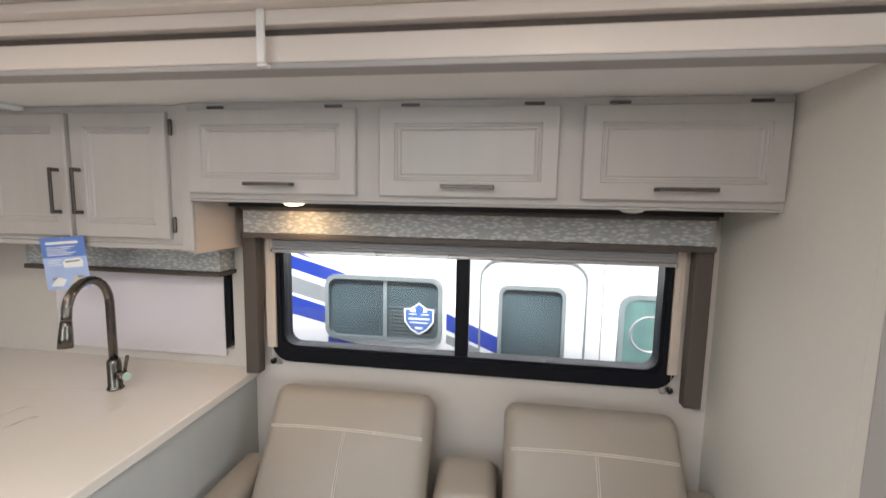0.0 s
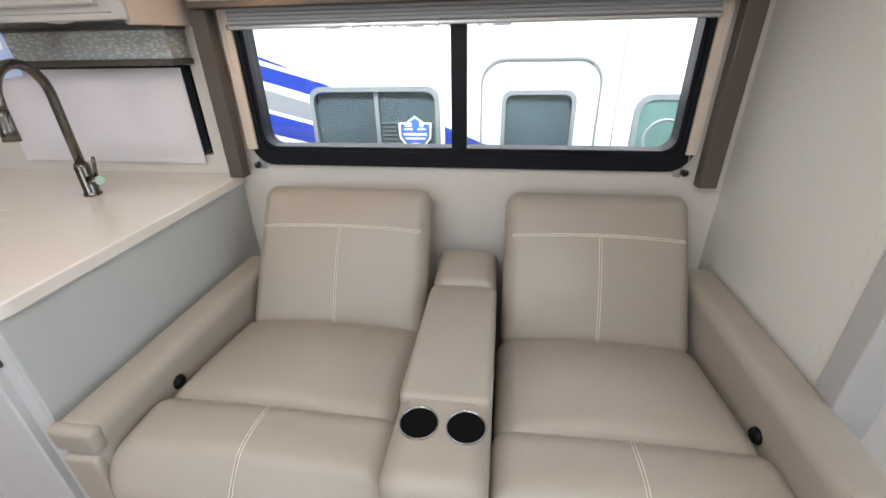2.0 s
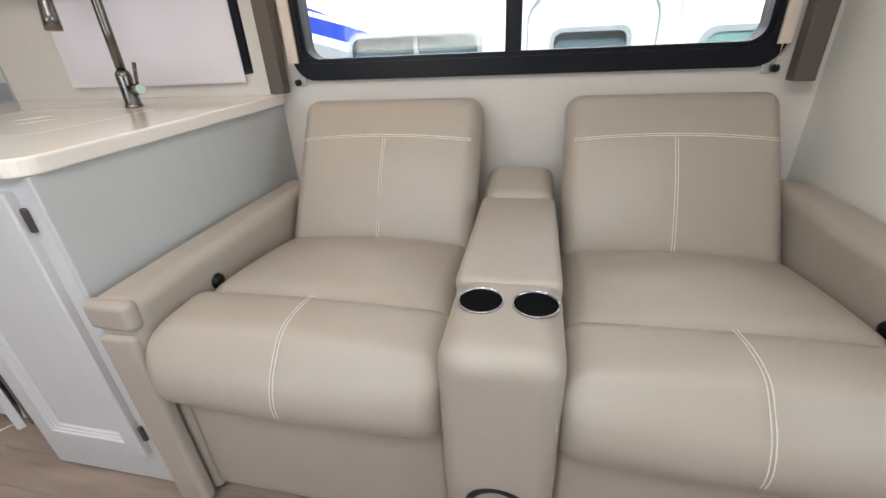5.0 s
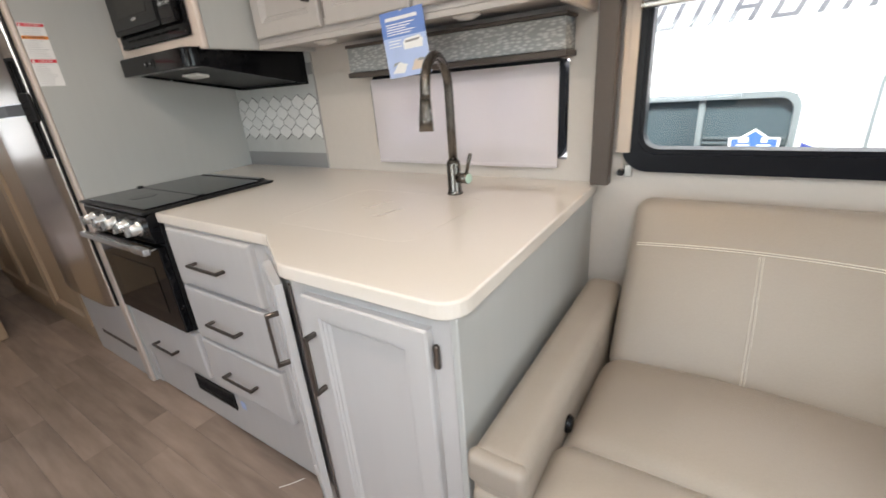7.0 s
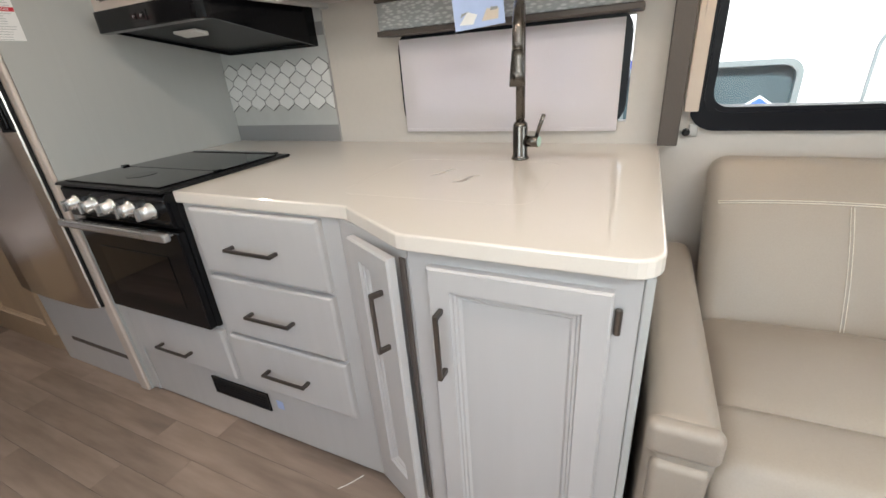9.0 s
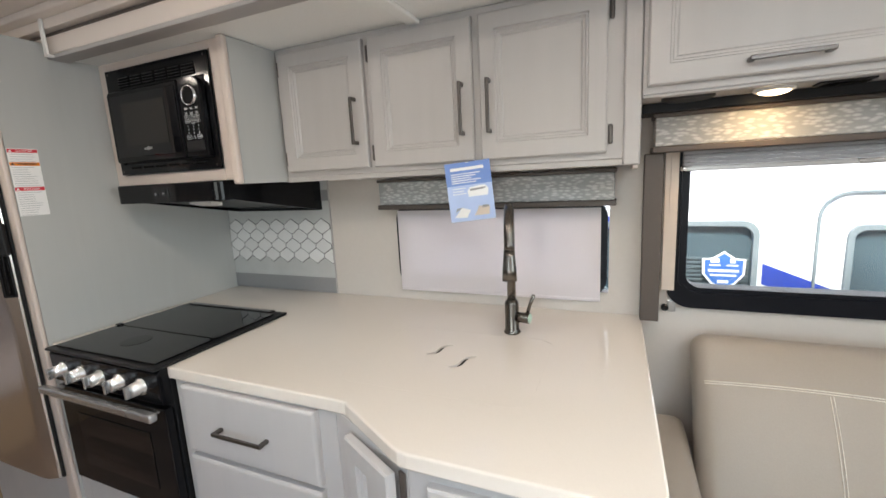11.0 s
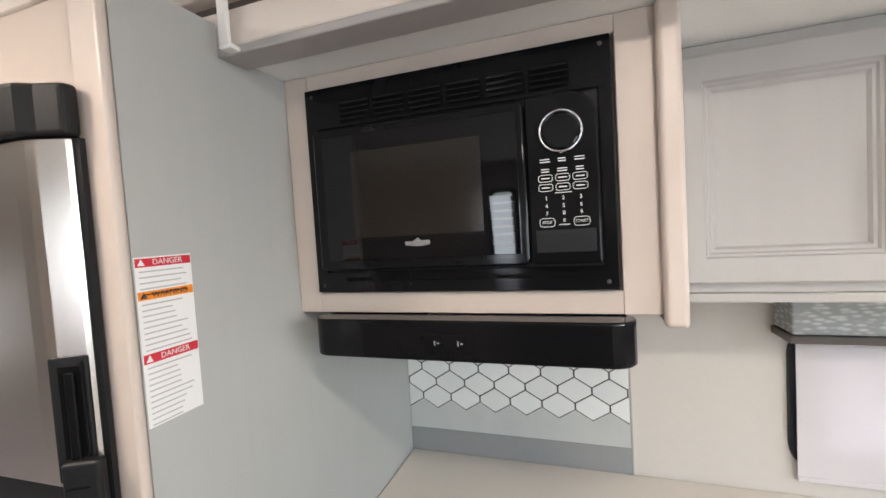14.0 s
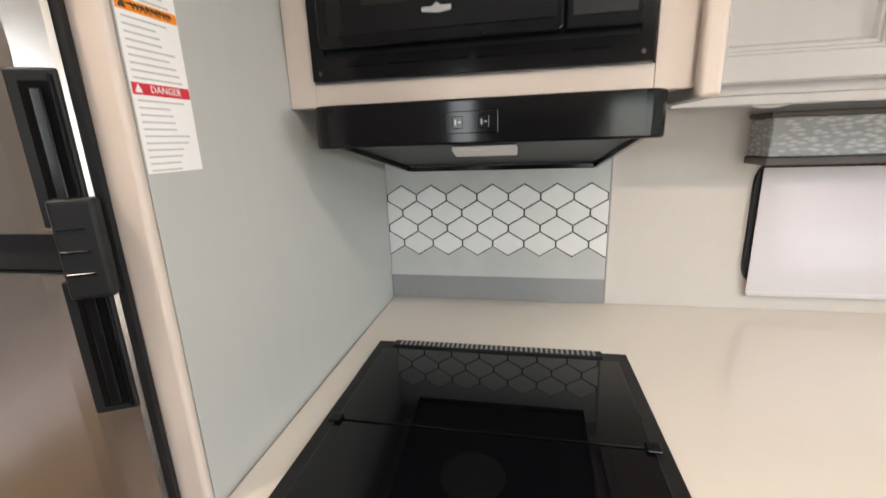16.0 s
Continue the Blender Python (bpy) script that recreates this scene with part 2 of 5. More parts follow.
def box(x0, x1, y0, y1, z0, z1, r=0.003, seg=2, bm=None, m=None):
    t = bmesh.new()
    bmesh.ops.create_cube(t, size=1)
    for v in t.verts:
        v.co = Vector(((x0 + x1) / 2 + v.co.x * (x1 - x0), (y0 + y1) / 2 + v.co.y * (y1 - y0), (z0 + z1) / 2 + v.co.z * (z1 - z0)))
    r = min(r, 0.45 * min(abs(x1 - x0), abs(y1 - y0), abs(z1 - z0)))
    if r > 0:
        bmesh.ops.bevel(t, geom=t.edges[:], offset=r, segments=seg, affect="EDGES", profile=0.5)
    if m is not None:
        bmesh.ops.transform(t, matrix=m, verts=t.verts)
    return t if bm is None else join_into(bm, t)


def tube(points, r, sides=12, bm=None, radii=None, cap=True):
    """A round bar through points."""
    t = bmesh.new()
    pts = [Vector(p) for p in points]
    rings = []
    side = None
    for i, p in enumerate(pts):
        d = (pts[min(i + 1, len(pts) - 1)] - pts[max(i - 1, 0)]).normalized()
        if side is None:
            side = d.orthogonal().normalized()
        side = (side - d * side.dot(d)).normalized()
        up = d.cross(side)
        rr = radii[i] if radii else r
        rings.append([t.verts.new(p + rr * (math.cos(a) * side + math.sin(a) * up)) for a in (2 * math.pi * k / sides for k in range(sides))])
    for a, b in zip(rings, rings[1:]):
        for k in range(sides):
            t.faces.new((a[k], a[(k + 1) % sides], b[(k + 1) % sides], b[k]))
    if cap:
        t.faces.new(rings[0])
        t.faces.new(rings[-1])
    return t if bm is None else join_into(bm, t)


def lathe(profile, centre, axis="z", sides=28, bm=None):
    """Turns (radius, height) pairs about an axis through centre."""
    c = Vector(centre)
    ax = {"x": Vector((1, 0, 0)), "y": Vector((0, -1, 0)), "z": Vector((0, 0, 1))}[axis]
    u = ax.orthogonal().normalized()
    w = ax.cross(u)
    t = bmesh.new()
    rings = []
    for r, h in profile:
        if r < 1e-6:
            rings.append([t.verts.new(c + ax * h)])
        else:
            rings.append([t.verts.new(c + ax * h + r * (math.cos(a) * u + math.sin(a) * w)) for a in (2 * math.pi * k / sides for k in range(sides))])
    for a, b in zip(rings, rings[1:]):
        for k in range(sides):
            q = [a[k % len(a)], a[(k + 1) % len(a)], b[(k + 1) % len(b)], b[k % len(b)]]
            q = list(dict.fromkeys(q))
            if len(q) > 2:
                t.faces.new(q)
    return t if bm is None else join_into(bm, t)


def prism(outline, z0, z1, r=0.0, bm=None, axis="z"):
    """An outline in two directions drawn out along the third: axis z takes (x, y), axis y takes (x, z), axis x takes (y, z)."""
    def at(p, h):
        return {"z": (p[0], p[1], h), "y": (p[0], h, p[1]), "x": (h, p[0], p[1])}[axis]
    t = bmesh.new()
    lo = [t.verts.new(at(p, z0)) for p in outline]
    hi = [t.verts.new(at(p, z1)) for p in outline]
    t.faces.new(lo)
    t.faces.new(hi)
    for k in range(len(lo)):
        t.faces.new((lo[k], lo[(k + 1) % len(lo)], hi[(k + 1) % len(lo)], hi[k]))
    bmesh.ops.recalc_face_normals(t, faces=t.faces)
    if r:
        sharp = [e for e in t.edges if len(e.link_faces) == 2 and e.calc_face_angle(0) > 0.6]
        bmesh.ops.bevel(t, geom=sharp, offset=r, segments=3, affect="EDGES", profile=0.5)
    return t if bm is None else join_into(bm, t)


def rounded(x0, x1, z0, z1, r, n=6):
    """A rectangle's outline with round corners."""
    out = []
    for cx, cz, a0 in ((x1 - r, z1 - r, 0), (x0 + r, z1 - r, 90), (x0 + r, z0 + r, 180), (x1 - r, z0 + r, 270)):
        out += [(cx + r * math.cos(radians(a0 + 90 * k / n)), cz + r * math.sin(radians(a0 + 90 * k / n))) for k in range(n + 1)]
    return out


def ring(outer, inner, y0, y1, bm=None):
    """A flat frame between two outlines of the same count, from y0 (front) to y1."""
    t = bmesh.new()
    loops = [[t.verts.new((x, y, z)) for x, z in line] for line, y in ((outer, y1), (outer, y0), (inner, y0), (inner, y1))]
    n = len(outer)
    for a, b in zip(loops, loops[1:] + loops[:1]):
        for k in range(n):
            t.faces.new((a[k], a[(k + 1) % n], b[(k + 1) % n], b[k]))
    return t if bm is None else join_into(bm, t)


DOOR = [(0, 0), (0, 0.016), (0.004, 0.020), (0.046, 0.020), (0.049, 0.015), (0.053, 0.015), (0.056, 0.011), (0.061, 0.011), (0.066, 0.006), (0.075, 0.006)]
SLAB = [(0, 0), (0, 0.015), (0.004, 0.0195), (0.009, 0.021)]


def front(x0, x1, z0, z1, y, profile=None, m=None):
    """A door or drawer front facing -y whose back lies on y: mitred steps of (inset, proud)."""
    t = bmesh.new()
    loops = []
    for inset, d in profile or DOOR:
        loops.append([t.verts.new((x, y - d, z)) for x, z in ((x0 + inset, z0 + inset), (x1 - inset, z0 + inset), (x1 - inset, z1 - inset), (x0 + inset, z1 - inset))])
    for a, b in zip(loops, loops[1:]):
        for k in range(4):
            t.faces.new((a[k], a[(k + 1) % 4], b[(k + 1) % 4], b[k]))
    t.faces.new(loops[0])
    t.faces.new(loops[-1])
    if m is not None:
        bmesh.ops.transform(t, matrix=m, verts=t.verts)
    return t


def pull(x, z, y, length, upright=False, m=None):
    """A square bar pull on two posts, standing off the face at y."""
    t = bmesh.new()
    h, w = length / 2, 0.005
    if upright:
        box(x - w, x + w, y - 0.032, y - 0.024, z - h, z + h, 0.0015, 1, t)
        for s in (-1, 1):
            box(x - w, x + w, y - 0.030, y, z + s * (h - 0.006) - 0.006, z + s * (h - 0.006) + 0.006, 0.0015, 1, t)
    else:
        box(x - h, x + h, y - 0.032, y - 0.024, z - w, z + w, 0.0015, 1, t)
        for s in (-1, 1):
            box(x + s * (h - 0.006) - 0.006, x + s * (h - 0.006) + 0.006, y - 0.030, y, z - w, z + w, 0.0015, 1, t)
    if m is not None:
        bmesh.ops.transform(t, matrix=m, verts=t.verts)
    return t


def steps(h, r, n_round=4, n_flat=6):
    """Places along one axis of a round-edged block of half size h."""
    curve = [h - r + r * math.tan(math.pi / 4 * k / n_round) for k in range(1, n_round + 1)]
    flat = [(h - r) * (2 * k / n_flat - 1) for k in range(n_flat + 1)]
    return [-c for c in reversed(curve)] + flat + curve


def pad(sx, sy, sz, r, bulge=None, m=None, n_flat=8, bm=None):
    """A soft block of that size about the origin, with round edges; bulge moves each of its points."""
    t = bmesh.new()
    half = (sx / 2, sy / 2, sz / 2)
    r = min(r, 0.98 * min(half))
    grid = [steps(h, r, 4, n_flat if h > 0.08 else 3) for h in half]
    for a in range(3):
        b, c = (a + 1) % 3, (a + 2) % 3
        for s in (-1, 1):
            vs = []
            for u in grid[b]:
                row = []
                for w in grid[c]:
                    p = Vector((0, 0, 0))
                    p[a], p[b], p[c] = s * half[a], u, w
                    q = Vector([max(-(half[k] - r), min(half[k] - r, p[k])) for k in range(3)])
                    d = p - q
                    p = q + d.normalized() * r if d.length > 1e-9 else p
                    row.append(t.verts.new(p))
                vs.append(row)
            for i in range(len(vs) - 1):
                for j in range(len(vs[0]) - 1):
                    t.faces.new((vs[i][j], vs[i + 1][j], vs[i + 1][j + 1], vs[i][j + 1]))
    bmesh.ops.remove_doubles(t, verts=t.verts, dist=1e-5)
    if bulge:
        for v in t.verts:
            v.co = bulge(v.co)
    if m is not None:
        bmesh.ops.transform(t, matrix=m, verts=t.verts)
    return t if bm is None else join_into(bm, t)


def writing(text, size, m, depth=0.0004, align="CENTER"):
    """Raised letters in the built-in font, lying in their own xy plane before m."""
    c = bpy.data.curves.new("writing", "FONT")
    c.body, c.size, c.extrude, c.align_x, c.align_y = text, size, depth, align, "CENTER"
    c.resolution_u = 2
    ob = bpy.data.objects.new("writing", c)
    me = bpy.data.meshes.new_from_object(ob)
    t = bmesh.new()
    t.from_mesh(me)
    bpy.data.objects.remove(ob)
    bpy.data.curves.remove(c)
    bpy.data.meshes.remove(me)
    bmesh.ops.transform(t, matrix=m, verts=t.verts)
    return t


# ---- structure ----
BACK, RIGHT, LEFT, TOP = 1.905, 1.13, -2.434, 1.90


def wall_with_holes(x0, x1, z0, z1, y0, y1, holes):
    """A wall across x with rectangular openings (x0, x1, z0, z1), in upright strips."""
    t = bmesh.new()
    xs = sorted({x0, x1, *(v for h in holes for v in h[:2])})
    for a, b in zip(xs, xs[1:]):
        z = z0
        for h in sorted((h for h in holes if h[0] <= a and b <= h[1]), key=lambda h: h[2]):
            box(a, b, y0, y1, z, h[2], 0, 1, t)
            z = h[3]
        box(a, b, y0, y1, z, z1, 0, 1, t)
    bmesh.ops.remove_doubles(t, verts=t.verts, dist=1e-5)
    return t


def structure(name, bm, mat, label):
    return whole(name, bm, mat, label, kind="structure")


structure("wall_back", wall_with_holes(-3.2, 1.19, -0.02, 2.0, BACK, BACK + 0.05, [(-1.45, -0.66, 1.0, 1.31), (-0.455, 0.985, 1.0, 1.47)]), WALL,
          "beige patterned wall panel behind the counter and sofa")
structure("wall_slide_end", box(RIGHT, RIGHT + 0.05, 1.262, 1.3095, -0.02, 1.8895, 0, 1, box(RIGHT, RIGHT + 0.05, 1.31, BACK, -0.02, 2.0, 0)), LITWALL, "beige wall panel at the end of the sofa")
structure("ceiling_slide", box(-3.2, RIGHT + 0.05, 1.31, BACK + 0.05, TOP, TOP + 0.04, 0), CEIL, "white textured low ceiling panel over the slide-out")
structure("ceiling", box(-5.6, 3.4, -1.1, 1.30, 2.05, 2.09, 0), CEIL, "white textured ceiling panel of the main aisle")
structure("skylight_1", ring([(-0.2, 0.2), (-0.2, -0.3), (0.4, -0.3), (0.4, 0.2)], [(-0.15, 0.15), (-0.15, -0.25), (0.35, -0.25), (0.35, 0.15)], 0, 0.014), LENS, "white framed roof vent in the aisle ceiling")
bpy.data.objects["skylight_1"].data.transform(Matrix.Translation((0, 0, 2.0355)) @ Matrix(((1, 0, 0, 0), (0, 0, 1, 0), (0, 1, 0, 0), (0, 0, 0, 1))))
structure("wall_coach_side", box(RIGHT + 0.09, 3.4, 1.30, 1.36, -0.02, 2.05, 0), WALL, "beige side wall ahead of the slide-out")
structure("wall_opposite", wall_with_holes(-5.6, 3.4, -0.02, 2.05, -1.1, -1.05, [(-2.56, -2.38, 1.0, 1.85), (-1.5, -0.2, 0.95, 1.65)]), WALL, "beige side wall across the aisle")
_t = bmesh.new()
box(3.4, 3.45, -1.1, 1.36, -0.02, 0.95, 0, 1, _t), box(3.4, 3.45, -1.1, 1.36, 1.95, 2.09, 0, 1, _t)
box(3.4, 3.45, -1.1, -0.95, 0.95, 1.95, 0, 1, _t), box(3.4, 3.45, 1.2, 1.36, 0.95, 1.95, 0, 1, _t)
structure("wall_front", _t, WALL, "beige front wall with the windscreen opening")
structure("wall_rear", box(-5.65, -5.6, -1.1, 1.9, -0.02, 2.09, 0), WALL, "beige rear bedroom wall")
structure("wall_rear_side", box(-5.6, -3.2, 1.75, 1.8, -0.02, 2.09, 0), WALL, "beige rear side wall")
structure("ceiling_rear", box(-5.6, -3.2, 1.30, 1.8, 2.05, 2.09, 0), CEIL, "white rear ceiling panel")
structure("floor", box(-5.6, 3.4, -1.1, 1.9, -0.06, -0.006, 0), DARKGAP, "dark subfloor beneath the vinyl planks")

# slide-out fascia: lower board, dark seal, stepped upper moulding
structure("trim_fascia_board", box(-3.2, 1.6, 1.277, 1.33, 1.904, 1.961, 0.004), FASCIA, "cream fascia board along the slide-out opening")
structure("trim_fascia_lip", box(-3.2, 1.6, 1.274, 1.335, 1.890, 1.9035, 0.003), GREYTRIM, "grey lip under the fascia board")
structure("trim_fascia_seal", box(-3.2, 1.6, 1.289, 1.33, 1.9615, 1.977, 0), DARKGAP, "dark brown seal strip above the fascia")
_t = bmesh.new()
box(-3.2, 1.6, 1.262, 1.33, 1.9775, 2.008, 0.003, 2, _t), box(-3.2, 1.6, 1.227, 1.33, 2.0085, 2.0315, 0.004, 2, _t), box(-3.2, 1.6, 1.147, 1.33, 2.032, 2.0495, 0.006, 2, _t)
structure("trim_upper_moulding", _t, FASCIA, "cream stepped moulding under the main ceiling")
structure("trim_end_post", box(1.112, 1.20, 1.200, 1.2615, 0, 1.8895, 0.004), GREYTRIM, "light grey post at the slide-out's end")
structure("trim_end_seal", box(1.201, 1.215, 1.215, 1.2995, 0, 1.8895, 0.002), DARKGAP, "dark rubber seal beside the end post")
structure("trim_ceiling_batten", box(-1.235, -1.195, 1.312, 1.620, TOP - 0.014, TOP - 0.0005, 0.004), CEIL, "white batten over a ceiling seam")

for _x in (-0.121, -2.402):
    _t = thing("curtain_bracket", (_x, 1.265, 1.885), "thin white plastic bracket hooked over the fascia", "bracket", "fascia brackets")
    part("strap", box(_x - 0.009, _x + 0.009, 1.253, 1.2605, 1.898, 2.008, 0.002), LENS, _t)
    part("hook", box(_x - 0.009, _x + 0.013, 1.253, 1.2735, 1.890, 1.8975, 0.002), LENS, _t)

# tall laminate panel between the range and the refrigerator
structure("wall_side_panel", box(-2.462, LEFT, 1.1120, 1.2725, 0, 1.94, 0, 1, box(-2.462, LEFT, 1.2726, BACK - 0.0005, 0, 1.8895, 0)), PANEL, "pale grey laminate panel beside the refrigerator")
structure("wall_side_panel_top", box(-2.462, LEFT, 1.3355, BACK - 0.0005, 1.8898, TOP - 0.0005, 0), PANEL, "pale grey laminate strip above the side panel")
structure("trim_panel_post", box(-2.488, -2.4325, 1.098, 1.1118, 0, 1.945, 0.006, 4), EDGE, "cream rounded edge post on the laminate panel")


# ---- windows ----
def frame_window():
    w = thing("window_1", (0.26, BACK, 0.97), "black-framed sliding window above the sofa", kind="structure")
    part("window_frame", ring(rounded(-0.487, 1.015, 0.972, 1.50, 0.075), rounded(-0.43, 0.955, 1.04, 1.46, 0.045), BACK - 0.018, BACK + 0.045), WINBLACK, w)
    part("inner_bead", ring(rounded(-0.452, 0.98, 1.012, 1.48, 0.06), rounded(-0.442, 0.968, 1.026, 1.47, 0.052), BACK - 0.025, BACK - 0.0185), WINBLACK, w)
    part("mullion", box(0.240, 0.290, BACK - 0.012, BACK + 0.03, 1.03, 1.47, 0.004), WINBLACK, w)
    for a, b in ((-0.432, 0.242), (0.288, 0.957)):
        p = part("pane", box(a, b, BACK + 0.012, BACK + 0.016, 1.03, 1.465, 0), GLASS, w)
        p.visible_shadow = False
    part("tan_jamb", box(-0.500, -0.462, BACK - 0.03, BACK - 0.019, 1.03, 1.475, 0.002), TAN, w, "tan strip beside the shade rail")
    part("tan_jamb", box(0.985, 1.018, BACK - 0.03, BACK - 0.019, 1.03, 1.475, 0.002), TAN, w, "tan strip beside the shade rail")


frame_window()
_w = thing("window_2", (-1.05, BACK, 0.98), "black-framed kitchen window behind a lowered shade", kind="structure")
part("window_frame", ring(rounded(-1.475, -0.665, 0.985, 1.335, 0.07), rounded(-1.415, -0.730, 1.045, 1.285, 0.05), BACK - 0.012, BACK + 0.045), WINBLACK, _w)
_p = part("pane", box(-1.44, -0.68, BACK + 0.012, BACK + 0.016, 1.02, 1.30, 0), GLASS, _w)
_p.visible_shadow = False
_w = thing("window_3", (-2.75, -1.05, 0.85), "entrance door window across the aisle", kind="structure")
part("window_frame", ring([(x, z) for x, z in rounded(-2.58, -2.36, 0.98, 1.87, 0.05)], [(x, z) for x, z in rounded(-2.55, -2.39, 1.01, 1.84, 0.04)], -1.055, -1.03), WINBLACK, _w)
for _k in range(14):
    part("blind_slat", box(-2.55, -2.39, -1.046, -1.040, 1.015 + 0.058 * _k, 1.063 + 0.058 * _k, 0.001, 1), BLIND, _w)


# unseen window frame, made up to go with the aisle fill
_w = thing("assumed_window_4", (-0.85, -1.05, 0.93), "assumed wide black-framed window across the aisle, unseen", kind="structure")
part("window_frame", ring(rounded(-1.53, -0.17, 0.92, 1.68, 0.07), rounded(-1.48, -0.22, 0.97, 1.63, 0.05), -1.095, -1.035), WINBLACK, _w)


def shade_valance(x0, x1, z0, z1, y0, label):
    """A cloth-covered pelmet with dark piping along its lower and upper edge."""
    v = thing("window_valance", ((x0 + x1) / 2, BACK, z0), label, "valance")
    part("cloth_board", box(x0, x1, y0, BACK - 0.0005, z0 + 0.018, z1 - 0.012, 0.004), VALANCE, v)
    part("lower_rail", box(x0 - 0.006, x1 + 0.006, y0 - 0.006, BACK - 0.0005, z0, z0 + 0.0175, 0.003), BROWN, v, "dark brown lower rail")
    part("upper_rail", box(x0 - 0.006, x1 + 0.006, y0 - 0.004, BACK - 0.0005, z1 - 0.0115, z1, 0.003), BROWN, v, "dark brown upper rail")
    return v


shade_valance(-1.498, -0.645, 1.314, 1.43, 1.81, "grey woven window valance with dark rails above the sink")
_v = shade_valance(-0.537, 1.062, 1.468, 1.580, 1.80, "grey woven window valance with dark rails above the sofa")
for _x in (-0.535, 1.052):
    _t = thing("shade_rail", (_x, 1.84, 0.935), "dark brown upright shade rail beside the window", "shade rail", "sofa window shade rails")
    part("rail", box(_x - 0.027, _x + 0.027, 1.828, 1.872, 0.937, 1.4675, 0.003), BROWN, _t)
    _s = 1 if _x < 0 else -1
    part("tension_knob", lathe([(0, 0), (0.009, 0), (0.011, 0.004), (0.011, 0.016), (0.006, 0.022), (0, 0.022)], (_x + _s * 0.05, BACK - 0.001, 0.967), "y"), BLACKM, _t)
    part("knob_bracket", box(_x + _s * 0.07 - 0.012, _x + _s * 0.07 + 0.012, BACK - 0.008, BACK - 0.0005, 0.952, 0.99, 0.003), SILVER, _t)
    part("pull_cord", tube([(_x + _s * 0.052, BACK - 0.02, 0.97), (_x + _s * 0.05, BACK - 0.035, 1.46)], 0.0012, 6), EDGE, _t)
_t = thing("roller_shade", (0.25, 1.86, 1.40), "rolled-up grey pleated shade at the window top", "roller shade")
for _k in range(4):
    part("pleat", box(-0.455, 0.975, 1.848 + 0.004 * (_k % 2), 1.876, 1.425 + 0.011 * _k, 1.4355 + 0.011 * _k, 0.003), SHADEROLL, _t)
part("bottom_bar", box(-0.46, 0.98, 1.844, 1.878, 1.410, 1.4245, 0.004), SILVER, _t, "pale grey bottom bar")
_t = thing("sink_window_shade", (-1.07, 1.86, 0.975), "lowered white fabric shade over the kitchen window", "window shade")
part("cloth", box(-1.464, -0.686, 1.8845, 1.8875, 0.985, 1.3025, 0), BLIND, _t)
part("hem_bar", box(-1.464, -0.686, 1.882, 1.890, 0.973, 0.9855, 0.003), BLIND, _t)


# ---- upper cabinets ----
def hinge_leaf(x, y, z, upright=True):
    a, b = (0.006, 0.026) if upright else (0.028, 0.005)
    return box(x - a, x + a, y - 0.01, y, z - b, z + b, 0.0045, 3)


def cabinet_door(owner, x0, x1, z0, z1, y, mat, handle=None, upright=True, length=0.15, hinges=(), flat_hinges=False, m=None, profile=None, name="door"):
    d = part(name, front(x0, x1, z0, z1, y, profile, m), mat, owner)
    if handle:
        part("handle", pull(handle[0], handle[1], y - (0.020 if profile is None else 0.021), length, upright, m), BRONZE, d, "dark bronze bar handle")
    for hx, hz in hinges:
        part("hinge", hinge_leaf(hx, y, hz, not flat_hinges), BRONZE, d, "dark bronze hinge")
    return d


def upper_kitchen():
    c = thing("wall_cabinet", (-1.19, 1.74, 1.44), "greige painted wall cabinet with three panelled doors above the sink", "cabinet")
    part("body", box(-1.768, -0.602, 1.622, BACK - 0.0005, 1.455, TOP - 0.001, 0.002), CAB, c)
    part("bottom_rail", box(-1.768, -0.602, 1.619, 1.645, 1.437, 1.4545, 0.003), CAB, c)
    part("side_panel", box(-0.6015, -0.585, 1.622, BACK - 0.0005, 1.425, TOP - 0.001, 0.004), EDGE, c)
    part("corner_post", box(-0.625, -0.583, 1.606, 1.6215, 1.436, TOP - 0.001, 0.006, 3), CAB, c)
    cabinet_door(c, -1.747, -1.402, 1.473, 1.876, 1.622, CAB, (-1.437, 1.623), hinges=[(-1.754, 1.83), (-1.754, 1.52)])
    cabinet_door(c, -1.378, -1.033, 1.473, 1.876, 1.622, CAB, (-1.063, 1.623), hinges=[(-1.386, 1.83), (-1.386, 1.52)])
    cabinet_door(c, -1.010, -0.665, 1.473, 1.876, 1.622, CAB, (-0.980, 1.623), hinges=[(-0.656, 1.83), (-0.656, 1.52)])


def upper_sofa():
    c = thing("wall_cabinet", (0.27, 1.74, 1.6), "greige overhead cabinet with three lift-up doors above the sofa", "cabinet")
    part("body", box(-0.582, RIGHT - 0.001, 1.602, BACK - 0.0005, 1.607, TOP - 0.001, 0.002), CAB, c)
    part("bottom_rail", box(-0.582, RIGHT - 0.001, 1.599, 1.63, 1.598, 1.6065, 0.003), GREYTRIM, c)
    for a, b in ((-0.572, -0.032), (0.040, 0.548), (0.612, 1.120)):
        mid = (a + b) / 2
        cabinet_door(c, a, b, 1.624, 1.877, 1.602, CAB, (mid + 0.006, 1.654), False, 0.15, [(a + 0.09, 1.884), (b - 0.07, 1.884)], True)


upper_kitchen()
upper_sofa()
_t = thing("shade_trim", (0.25, 1.75, 1.571), "black trim strip above the sofa window valance", "trim strip")
part("strip", box(-0.575, 1.07, 1.775, BACK - 0.0005, 1.5805, 1.6065, 0.002), BLACKM, _t)


